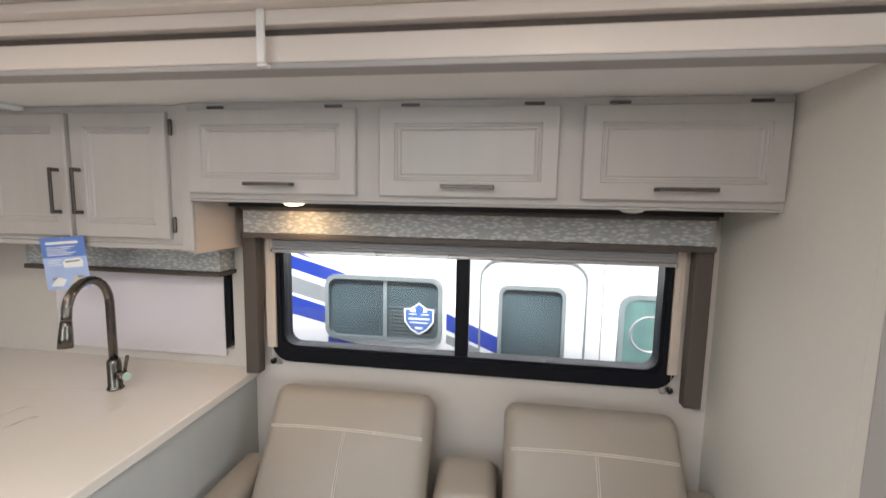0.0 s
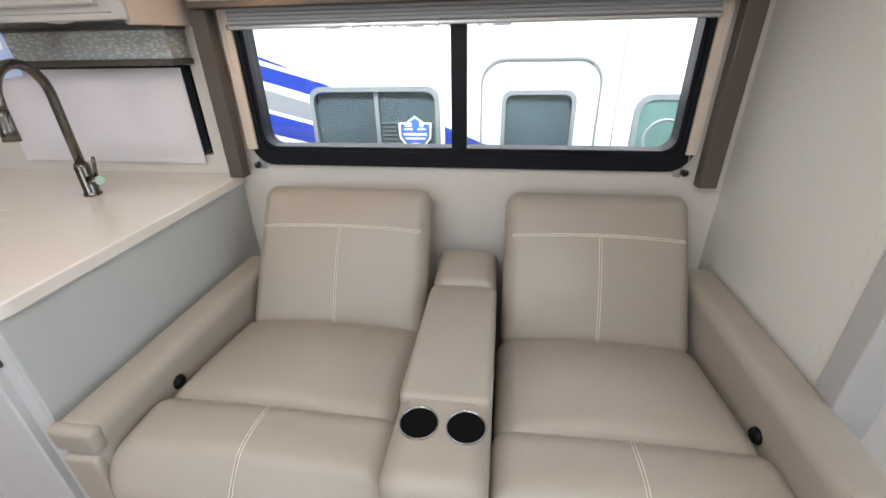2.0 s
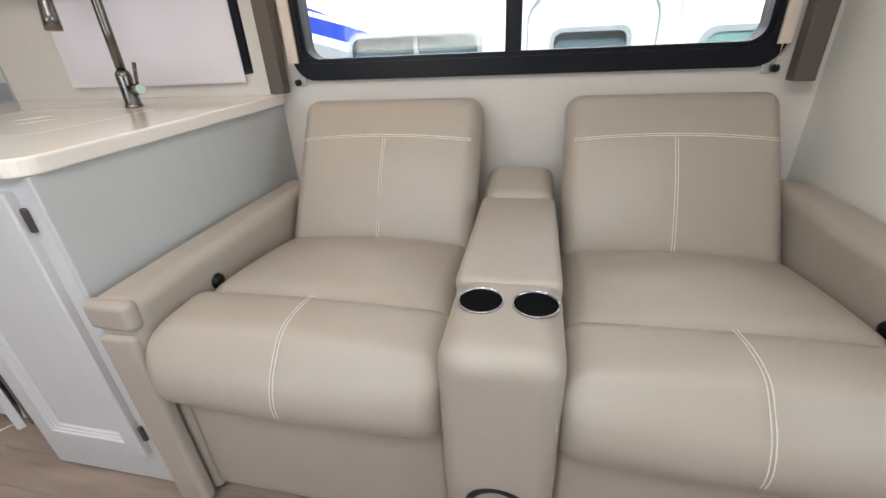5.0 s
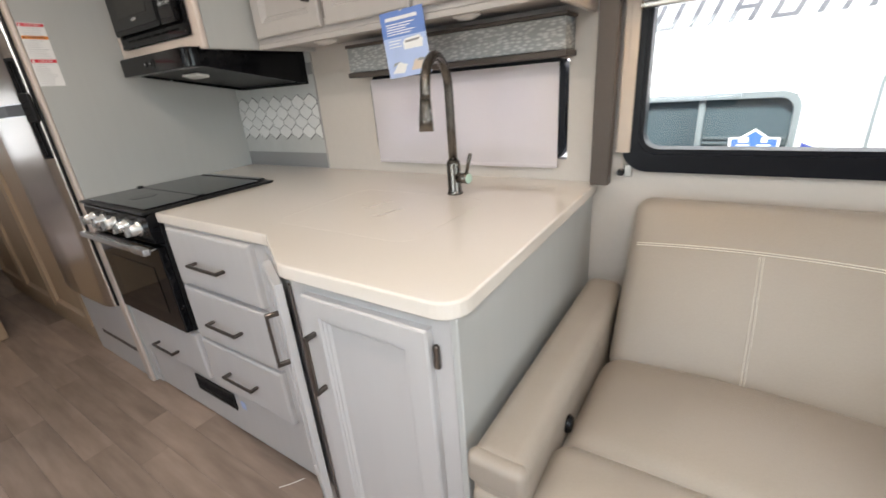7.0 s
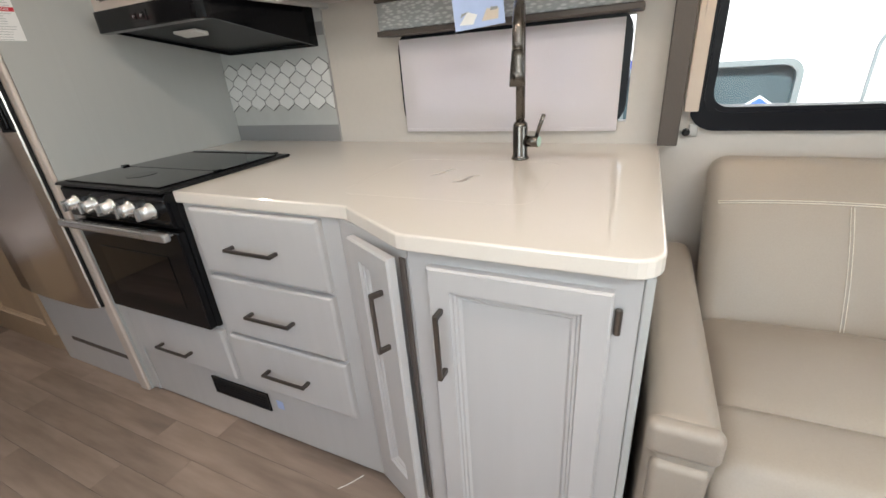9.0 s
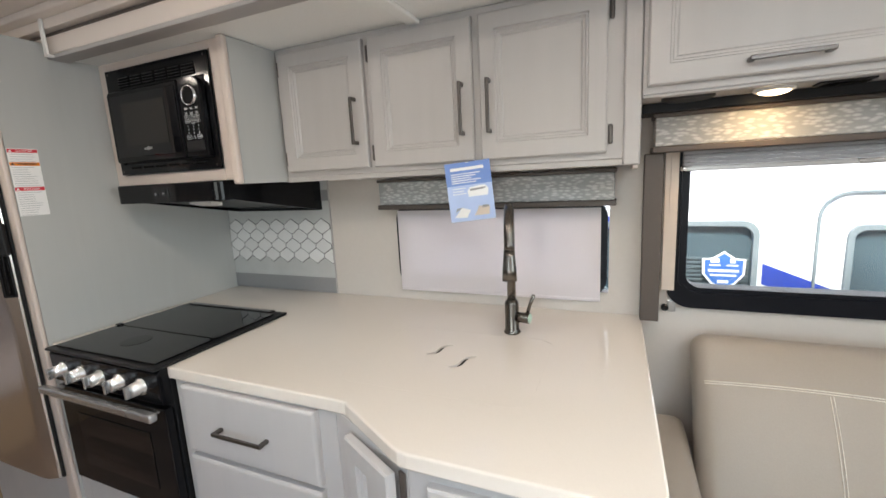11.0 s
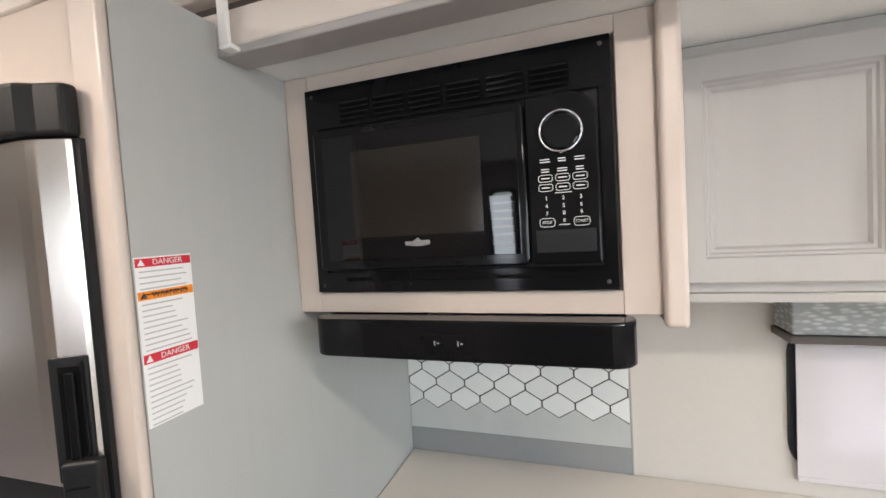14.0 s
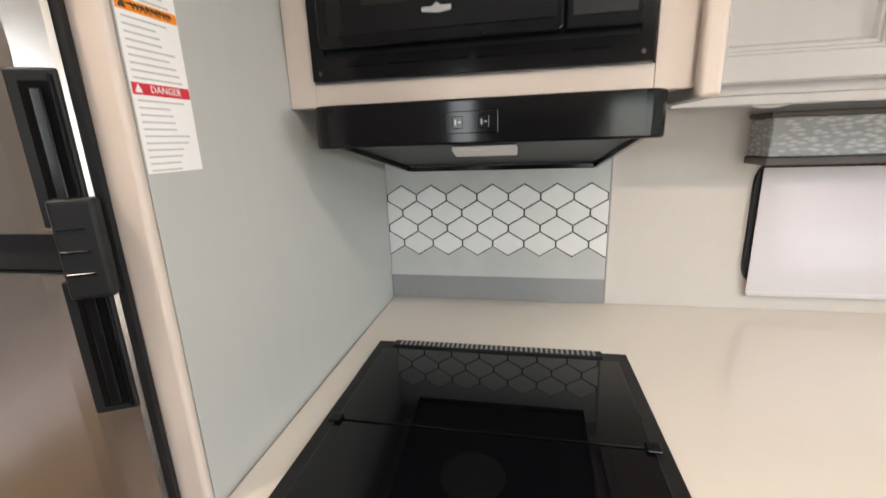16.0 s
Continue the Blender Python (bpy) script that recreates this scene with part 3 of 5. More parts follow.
def puck(x, y, z, lit=False):
    p = thing("puck_light", (x, y, z), "lit warm round puck light under the overhead cabinet" if lit else "unlit white round puck light under a cabinet", "puck light", "under-cabinet lights")
    part("bezel", lathe([(0.036, 0), (0.042, -0.001), (0.044, -0.006), (0.040, -0.010), (0.034, -0.0105)], (x, y, z)), LENS, p, smooth=True)
    part("lens", lathe([(0.0345, -0.006), (0.034, -0.010), (0.028, -0.015), (0.015, -0.018), (0, -0.019)], (x, y, z)), LENSON if lit else LENS, p, "glowing warm lens" if lit else "", True)


puck(-0.285, 1.70, 1.6065, True)
puck(0.78, 1.70, 1.6065)
puck(-1.54, 1.745, 1.4545)
puck(-0.92, 1.735, 1.4545)
for _x, _y in ((-0.47, 1.70), (0.97, 1.70)):
    _t = thing("speaker", (_x, _y, 1.60), "black round speaker grille under the overhead cabinet", "speaker", "under-cabinet speakers")
    part("grille", lathe([(0.062, 0), (0.062, -0.006), (0.054, -0.010), (0.02, -0.007), (0, -0.007)], (_x, _y, 1.6065)), BLACKM, _t, smooth=True)
for _x in (-0.15, 0.64):
    _t = thing("cabinet_vent", (_x, 1.70, 1.60), "small black slotted vent under the overhead cabinet", "vent", "under-cabinet vents")
    part("vent_frame", box(_x - 0.05, _x + 0.05, 1.675, 1.74, 1.6, 1.6065, 0.002), BLACKM, _t)
    for _k in range(5):
        part("slat", box(_x - 0.042, _x + 0.042, 1.682 + 0.011 * _k, 1.688 + 0.011 * _k, 1.597, 1.5995, 0.001, 1), BLACK, _t)
for _x, _y in CEILING_LAMPS:
    _t = thing("ceiling_light", (_x, _y, 2.05), "lit round ceiling light with a frosted lens", "ceiling light", "ceiling lights")
    part("bezel", lathe([(0.085, 0), (0.085, -0.006), (0.078, -0.011), (0.068, -0.011), (0.068, -0.003)], (_x, _y, 2.0495)), LENS, _t, smooth=True)
    part("lens", lathe([(0.0675, -0.005), (0.05, -0.010), (0, -0.012)], (_x, _y, 2.0495)), LENSCEIL, _t, "glowing lens", True)


# ---- microwave cabinet, microwave, hood ----
def microwave_cabinet():
    c = thing("microwave_cabinet", (-2.11, 1.65, 1.455), "greige cabinet housing the microwave above the cooker", "cabinet")
    t = bmesh.new()
    box(LEFT + 0.001, -2.385, 1.424, 1.442, 1.456, TOP - 0.001, 0.001, 1, t), box(-1.852, -1.7965, 1.424, 1.442, 1.456, TOP - 0.001, 0.001, 1, t)
    box(-2.3845, -1.8525, 1.424, 1.442, 1.872, TOP - 0.001, 0.001, 1, t), box(-2.3845, -1.8525, 1.424, 1.442, 1.456, 1.493, 0.001, 1, t)
    part("face_frame", t, EDGE, c)
    part("body", box(LEFT + 0.001, -1.7965, 1.4425, BACK - 0.0005, 1.458, TOP - 0.001, 0), CAB, c)
    part("side_panel", box(-1.796, -1.772, 1.424, BACK - 0.0005, 1.440, TOP - 0.001, 0.004), PANEL, c)
    part("edge_post", box(-1.800, -1.768, 1.403, 1.4235, 1.440, TOP - 0.001, 0.008, 4), EDGE, c)


def microwave():
    o = thing("microwave", (-2.12, 1.4, 1.497), "black built-in microwave oven with trim kit and chrome dial", "microwave")
    x0, x1, z0, z1, y = -2.382, -1.858, 1.496, 1.868, 1.4235
    t = ring([(x0, z1), (x0, z0), (x1, z0), (x1, z1)], [(x0 + 0.022, 1.796), (x0 + 0.022, 1.532), (x1 - 0.018, 1.532), (x1 - 0.018, 1.796)], y - 0.010, y)
    part("trim_frame", t, BLACK, o)
    part("recess", box(x0 + 0.02, x1 - 0.016, y - 0.0005, y + 0.004, z0 + 0.03, z1 - 0.05, 0), BLACKM, o)
    # upper grille: six groups of louvres leaning out over dark slots
    for g in range(6):
        gx = -2.309 + 0.0668 * g
        part("vent_slot", box(gx - 0.002, gx + 0.060, y - 0.0106, y - 0.0101, 1.8015, 1.8405, 0), CUPBLACK, o)
        for k in range(4):
            lean = pose(gx + 0.029, y - 0.0128, 1.8075 + 0.0092 * k, -28)
            part("vent_slat", box(-0.029, 0.029, -0.0012, 0.0012, -0.0032, 0.0032, 0.0008, 1, None, lean), BLACK, o)
    for g in range(6):
        gx = -2.320 + 0.0696 * g
        part("vent_slot", box(gx, gx + 0.056, y - 0.0106, y - 0.0101, 1.5165, 1.5225, 0), CUPBLACK, o)
        part("vent_slat", box(gx, gx + 0.056, y - 0.0125, y - 0.0107, 1.5155, 1.5170, 0.0005, 1), BLACK, o)
    # door and window
    xs, xr = -1.983, -1.879
    door = part("door", prism(rounded(-2.356, xs - 0.0008, 1.538, 1.787, 0.010, 4), y - 0.034, y - 0.0105, 0.004, None, "y"), BLACK, o)
    part("door_window", box(-2.338, xs - 0.012, y - 0.0362, y - 0.0345, 1.556, 1.772, 0.001, 1), GLASSBLACK, door)
    part("screen", box(-2.280, -2.052, y - 0.0370, y - 0.0365, 1.594, 1.742, 0), MESHGREY, door, "grey screen behind the glass")
    part("maker_badge", prism([(-2.187, 1.584), (-2.172, 1.584), (-2.164, 1.590), (-2.158, 1.585), (-2.143, 1.585), (-2.143, 1.578), (-2.162, 1.575), (-2.187, 1.578)], y - 0.0376, y - 0.0364, 0, None, "y"), SILVER, door, "small silver badge")
    arc = [(xr - 0.040 + 0.040 * math.sin(radians(a)), 1.751 + 0.040 * math.cos(radians(a))) for a in range(0, 91, 15)]
    cp = part("control_panel", prism([(xs + 0.0008, 1.538), (xs + 0.0008, 1.791)] + arc + [(xr, 1.538)], y - 0.032, y - 0.0105, 0.004, None, "y"), BLACK, o)
    cx, cz = -1.931, 1.733
    part("dial_ring", lathe([(0.0275, 0.0), (0.0280, 0.006), (0.0295, 0.008), (0.0310, 0.006), (0.0325, 0.0)], (cx, y - 0.032, cz), "y", 40), CHROME, cp, "chrome dial ring", True)
    part("dial_face", lathe([(0.027, 0.0), (0.027, 0.003), (0.024, 0.004), (0, 0.004)], (cx, y - 0.0321, cz), "y", 36), GLASSBLACK, cp)
    yy, step = y - 0.0324, 0.0245
    for r in range(2):
        for k in range(3):
            for d in (0.0, 0.0036):
                half = 0.007 - 0.0015 * ((k + r) % 2)
                part("key_caption", box(cx + step * (k - 1) - half, cx + step * (k - 1) + half, yy - 0.0004, yy, 1.6935 - 0.0145 * r - d, 1.6950 - 0.0145 * r - d, 0), WHITEINK, cp)
    for r in range(2):
        for k in range(3):
            bx, bz = cx + step * (k - 1), 1.6665 - 0.0138 * r
            part("key_outline", ring(rounded(bx - 0.0105, bx + 0.0105, bz - 0.0055, bz + 0.0055, 0.004, 3), rounded(bx - 0.0097, bx + 0.0097, bz - 0.0047, bz + 0.0047, 0.0034, 3), yy - 0.0004, yy), WHITEINK, cp)
            part("key_caption", box(bx - 0.006, bx + 0.006, yy - 0.0004, yy, bz - 0.0008, bz + 0.0008, 0), WHITEINK, cp)
    part("key_caption", box(cx - 0.012, cx + 0.012, yy - 0.0004, yy, 1.6438, 1.6448, 0), WHITEINK, cp)
    for k, ch in enumerate("1234567890"):
        col, row = (k % 3, k // 3) if k < 9 else (1, 3)
        part("digit", writing(ch, 0.0082, pose(cx + step * (col - 1), yy, 1.6365 - 0.0112 * row, 90)), WHITEINK, cp)
    for word, sd in (("STOP", -1), ("START", 1)):
        bx, bz = cx + step * sd, 1.601
        part("key_outline", ring(rounded(bx - 0.0115, bx + 0.0115, bz - 0.0068, bz + 0.0068, 0.005, 3), rounded(bx - 0.0106, bx + 0.0106, bz - 0.0059, bz + 0.0059, 0.0042, 3), yy - 0.0004, yy), WHITEINK, cp)
        part("key_word", writing(word, 0.0062, pose(bx, yy, bz, 90)), WHITEINK, cp)
    part("key_caption", box(cx - 0.008, cx + 0.008, yy - 0.0004, yy, 1.5965, 1.5978, 0), WHITEINK, cp)
    part("open_button", box(cx - 0.042, cx + 0.043, y - 0.0335, y - 0.0321, 1.556, 1.590, 0.001, 1), BLACKM, cp)
    for px, pz in ((x0 + 0.014, z1 - 0.012), (x1 - 0.014, z1 - 0.012), (x0 + 0.014, z0 + 0.012), (x1 - 0.014, z0 + 0.012)):
        part("screw", lathe([(0.0035, 0), (0.003, 0.0015), (0, 0.0018)], (px, y - 0.0101, pz), "y", 10), BRONZE, o)


def hood():
    h = thing("range_hood", (-2.11, 1.6, 1.32), "glossy black range hood under the microwave cabinet", "range hood")
    x0, x1 = -2.378, -1.838
    shell = bmesh.new()
    arc = [(x0 + 0.035 - 0.035 * math.cos(radians(a)), 1.406 - 0.035 * math.sin(radians(a))) for a in range(0, 91, 15)]
    arc += [(x1 - 0.035 + 0.035 * math.sin(radians(a)), 1.406 - 0.035 * math.cos(radians(a))) for a in range(0, 91, 15)]
    prism([(x0, 1.42)] + arc + [(x1, 1.42)], 1.388, 1.4545, 0.004, shell)
    part("front_band", shell, BLACK, h)
    part("side_plate", prism([(1.421, 1.392), (1.421, 1.455), (BACK - 0.006, 1.455), (BACK - 0.006, 1.312)], x0 + 0.012, x0 + 0.02, 0, None, "x"), BLACK, h)
    part("side_plate", prism([(1.421, 1.392), (1.421, 1.455), (BACK - 0.006, 1.455), (BACK - 0.006, 1.312)], x1 - 0.02, x1 - 0.012, 0, None, "x"), BLACK, h)
    part("under_pan", prism([(1.421, 1.400), (1.421, 1.408), (BACK - 0.007, 1.335), (BACK - 0.007, 1.326)], x0 + 0.0205, x1 - 0.0205, 0, None, "x"), BLACKM, h)
    part("rear_skirt", box(x0 + 0.0205, x1 - 0.0205, BACK - 0.018, BACK - 0.0075, 1.312, 1.325, 0.002), BLACK, h)
    part("lamp_lens", prism([(1.51, 1.375), (1.51, 1.384), (1.56, 1.376), (1.56, 1.362)], -2.17, -2.05, 0.003, None, "x"), LENS, h, "clear ribbed lamp lens")
    part("switch_plate", box(-2.155, -2.075, 1.3685, 1.3708, 1.404, 1.436, 0.001, 1), BLACK, h)
    for sx in (-2.135, -2.096):
        part("switch", box(sx - 0.008, sx + 0.008, 1.3655, 1.3683, 1.411, 1.429, 0.001, 1), BLACK, h)
        part("switch_mark", box(sx - 0.004, sx - 0.002, 1.3648, 1.3653, 1.416, 1.424, 0), INK, h)
        part("switch_mark", box(sx + 0.001, sx + 0.005, 1.3648, 1.3653, 1.419, 1.421, 0), INK, h)


microwave_cabinet()
microwave()
hood()


# ---- counter and base cabinets ----
def counter():
    edge = [(LEFT + 0.001, 1.119), (-2.372, 1.119), (-2.372, 1.590), (-1.826, 1.590), (-1.826, 1.112), (-1.226, 1.112)]
    edge += [(-1.205, 1.1095), (-1.187, 1.098), (-1.026, 1.005), (-1.006, 0.995), (-0.985, 0.992)]
    edge += [(-0.602 + 0.053 * math.cos(radians(a)), 1.045 + 0.053 * math.sin(radians(a))) for a in range(-90, 1, 15)]
    edge += [(-0.556, BACK - 0.0005), (LEFT + 0.001, BACK - 0.0005)]
    c = thing("countertop", (-1.3, 1.4, 0.88), "cream solid-surface kitchen countertop with a rounded corner", "countertop")
    slab = prism(edge, 0.895, 0.930, 0.005)
    lid = max((f for f in slab.faces if f.normal.z > 0.99), key=lambda f: f.calc_area())
    rim = lid.edges[:]
    bmesh.ops.delete(slab, geom=[lid], context="FACES_ONLY")
    floors = []
    for x, y in ((-1.108, 1.447), (-1.016, 1.389)):
        side_a, side_b = [], []
        for k in range(17):
            u = k / 16 - 0.5
            bend = 0.010 * math.sin(2 * math.pi * (u + 0.5))
            wide = 0.0022 + 0.0055 * (math.sin(math.pi * k / 16) ** 0.6 if 0 < k < 16 else 0)
            cx, cy = x + 0.054 * u + 0.8 * bend, y + 0.080 * u - 0.6 * bend
            side_a.append((cx + 0.83 * wide, cy - 0.56 * wide))
            side_b.append((cx - 0.83 * wide, cy + 0.56 * wide))
        line = side_a + side_b[::-1]
        up, down = ([slab.verts.new((px, py, pz)) for px, py in line] for pz in (0.930, 0.9235))
        for k in range(len(line)):
            n = (k + 1) % len(line)
            rim.append(slab.edges.new((up[k], up[n])))
            slab.faces.new((up[k], up[n], down[n], down[k]))
        floors.append(line)
    bmesh.ops.triangle_fill(slab, use_beauty=True, use_dissolve=False, edges=rim, normal=(0, 0, 1))
    part("slab", slab, COUNTER, c)
    for line in floors:
        part("finger_slot", prism(line, 0.9215, 0.9237), CUPBLACK, c, "curved black finger slot")
    seam = bmesh.new()
    lid_seam = part("sink_cover_seam", ring(rounded(-1.30, -0.80, 1.20, 1.60, 0.05), rounded(-1.2985, -0.8015, 1.2015, 1.5985, 0.0485), 0.0, 0.0004, seam), COUNTER, c)
    lid_seam.data.transform(Matrix.Translation((0, 0, 0.9302)) @ Matrix(((1, 0, 0, 0), (0, 0, 1, 0), (0, 1, 0, 0), (0, 0, 0, 1))))
    return c


counter()


def base_drawers():
    c = thing("drawer_cabinet", (-1.53, 1.4, 0.0), "greige base cabinet with three drawers under the counter", "cabinet")
    part("body", box(-1.812, -1.245, 1.124, BACK - 0.0005, 0.012, 0.8945, 0.002), CABBASE, c)
    # dark strip put in for the shade under the drawer cabinet
    part("kick_shadow", box(-1.812, -1.245, 1.14, 1.3, 0.0005, 0.0118, 0), DARKGAP, c)
    for z0, z1 in ((0.684, 0.887), (0.462, 0.669), (0.246, 0.449)):
        cabinet_door(c, -1.768, -1.297, z0, z1, 1.124, CABBASE, (-1.537, (z0 + z1) / 2 - 0.004), False, 0.175, profile=SLAB, name="drawer")
    part("blue_tape", box(-1.66, -1.63, 1.1225, 1.1238, 0.150, 0.185, 0), PALEBLUE, c, "scrap of pale blue tape")


def base_angle():
    a, b = Vector((-1.232, 1.124, 0)), Vector((-1.000, 1.014, 0))
    ang = math.degrees(math.atan2(b.y - a.y, b.x - a.x))
    c = thing("corner_cabinet", (-1.12, 1.3, 0.0), "greige angled corner cabinet with a narrow door", "cabinet")
    part("body", prism([(-1.2445, 1.124), (-1.2445, 1.6), (-0.9955, 1.6), (-0.9955, 1.014)], 0.012, 0.8945, 0.002), CABBASE, c)
    length = (b - a).length
    m = Matrix.Translation((a.x, a.y, 0)) @ pose(0, 0, 0, 0, 0, ang - 2.0)
    m = Matrix.Translation((0.0, -0.005, 0)) @ m
    cabinet_door(c, 0.062, length - 0.018, 0.16, 0.872, -0.002, CABBASE, (length - 0.052, 0.718), True, 0.15, [], m=m)
    # the shade in the door's gap, drawn as a dark strip
    part("door_gap", box(length - 0.02, length - 0.003, -0.001, 0.004, 0.165, 0.868, 0, 1, None, Matrix.Translation((a.x, a.y - 0.004, 0)) @ pose(0, 0, 0, 0, 0, ang)), DARKGAP, c, "dark strip standing for the shaded gap behind the ajar door")


def base_sink():
    c = thing("sink_cabinet", (-0.78, 1.4, 0.0), "greige sink cabinet with one tall panelled door", "cabinet")
    part("body", box(-0.995, -0.5755, 1.014, BACK - 0.0005, 0.012, 0.8945, 0.002), CABBASE, c)
    part("end_panel", prism([(-0.575, 1.012), (-0.560, 1.012), (-0.568, BACK - 0.0005), (-0.575, BACK - 0.0005)], 0.0, 0.8945, 0.003), PANEL, c, "pale grey laminate end panel")
    # dark strip put in for the shade beneath the sink cabinet
    part("kick_shadow", box(-0.995, -0.592, 1.04, 1.3, 0.0005, 0.0118, 0), DARKGAP, c)
    cabinet_door(c, -0.948, -0.616, 0.135, 0.866, 1.014, CABBASE, (-0.921, 0.705), True, 0.155, [(-0.607, 0.808), (-0.607, 0.21)])


base_drawers()
base_angle()
base_sink()


def kitchen_range():
    r = thing("gas_range", (-2.09, 1.3, 0.0), "black built-in gas range with glass cover and silver knobs", "range")
    x0, x1 = -2.366, -1.821
    part("body", box(x0, x1, 1.115, 1.587, 0.46, 0.9305, 0.002), BLACKM, r)
    top = part("cooktop_frame", box(x0 - 0.003, x1 + 0.003, 1.072, 1.588, 0.931, 0.940, 0.003), BLACKM, r)
    for y0, y1 in ((1.093, 1.287), (1.291, 1.545)):
        part("glass_lid", box(x0 + 0.022, x1 - 0.022, y0, y1, 0.9405, 0.9455, 0.002), GLASSBLACK, top, "glossy black glass cover")
    part("rear_vent", box(x0 + 0.04, x1 - 0.05, 1.555, 1.582, 0.9405, 0.947, 0.002), BLACKM, top)
    for k in range(40):
        part("vent_slot", box(x0 + 0.055 + 0.0108 * k, x0 + 0.060 + 0.0108 * k, 1.559, 1.578, 0.9472, 0.9482, 0), DKSTRIP, top)
    for hx in (x0 + 0.012, x1 - 0.035):
        part("lid_hinge", box(hx, hx + 0.022, 1.279, 1.299, 0.946, 0.951, 0.002), BLACK, top)
    part("burner_cap", lathe([(0.045, 0.0), (0.045, 0.0006), (0.0, 0.0008)], (-2.10, 1.20, 0.9456)), BLACK, top, "round burner seen in the glass")
    p = part("control_panel", prism([(1.1145, 0.815), (1.082, 0.825), (1.080, 0.920), (1.092, 0.930), (1.1145, 0.930)], x0, x1, 0.003, None, "x"), BLACK, r)
    for k in range(5):
        kx = x0 + 0.075 + 0.098 * k
        part("knob", lathe([(0.026, 0), (0.026, 0.006), (0.020, 0.009), (0.019, 0.030), (0.016, 0.034), (0, 0.034)], (kx, 1.0802, 0.874), "y", 20), SILVER, p, "silver knob", True)
        part("knob_grip", box(kx - 0.005, kx + 0.005, 1.034, 1.0465, 0.856, 0.892, 0.002), SILVER, p)
    d = part("oven_door", box(x0 + 0.004, x1 - 0.004, 1.086, 1.1145, 0.462, 0.808, 0.005, 3), BLACK, r)
    part("oven_window", box(x0 + 0.09, x1 - 0.09, 1.0835, 1.0858, 0.53, 0.72, 0.001, 1), GLASSBLACK, d)
    part("handle", box(x0 - 0.005, x1 + 0.012, 1.034, 1.058, 0.797, 0.822, 0.006, 3), SILVER, d, "silver oven door handle")
    for hx in (x0 + 0.03, x1 - 0.03):
        part("handle_post", box(hx - 0.012, hx + 0.012, 1.0585, 1.0858, 0.800, 0.807, 0.002), SILVER, d)
    u = thing("oven_drawer_unit", (-2.1, 1.3, 0), "greige drawer unit under the oven", "cabinet")
    part("body", box(-2.432, -1.8125, 1.125, 1.6, 0.012, 0.4595, 0.002), CABBASE, u)
    part("stile", box(-2.432, -2.374, 1.1187, 1.1245, 0.012, 0.894, 0.003), CABBASE, u)
    dr = part("drawer", front(-2.345, -1.808, 0.247, 0.448, 1.125, SLAB), CABBASE, u)
    part("handle", pull(-2.095, 0.313, 1.104, 0.175), BRONZE, dr, "dark bronze bar handle")
    v = thing("heating_vent", (-1.84, 1.12, 0.125), "black heating vent grille low on the cabinet front", "vent")
    vx0, vx1, vz0, vz1 = -1.978, -1.694, 0.126, 0.203
    part("vent_frame", ring([(vx0, vz1), (vx0, vz0), (vx1, vz0), (vx1, vz1)], [(vx0 + 0.008, vz1 - 0.008), (vx0 + 0.008, vz0 + 0.008), (vx1 - 0.008, vz0 + 0.008), (vx1 - 0.008, vz1 - 0.008)], 1.118, 1.1236), BLACKM, v)
    part("vent_back", box(vx0 + 0.008, vx1 - 0.008, 1.122, 1.1236, vz0 + 0.008, vz1 - 0.008, 0), WINBLACK, v)
    for k in range(5):
        part("slat", box(vx0 + 0.009, vx1 - 0.009, 1.1195, 1.1218, vz0 + 0.013 + 0.012 * k, vz0 + 0.017 + 0.012 * k, 0.0005, 1), BLACKM, v)


kitchen_range()


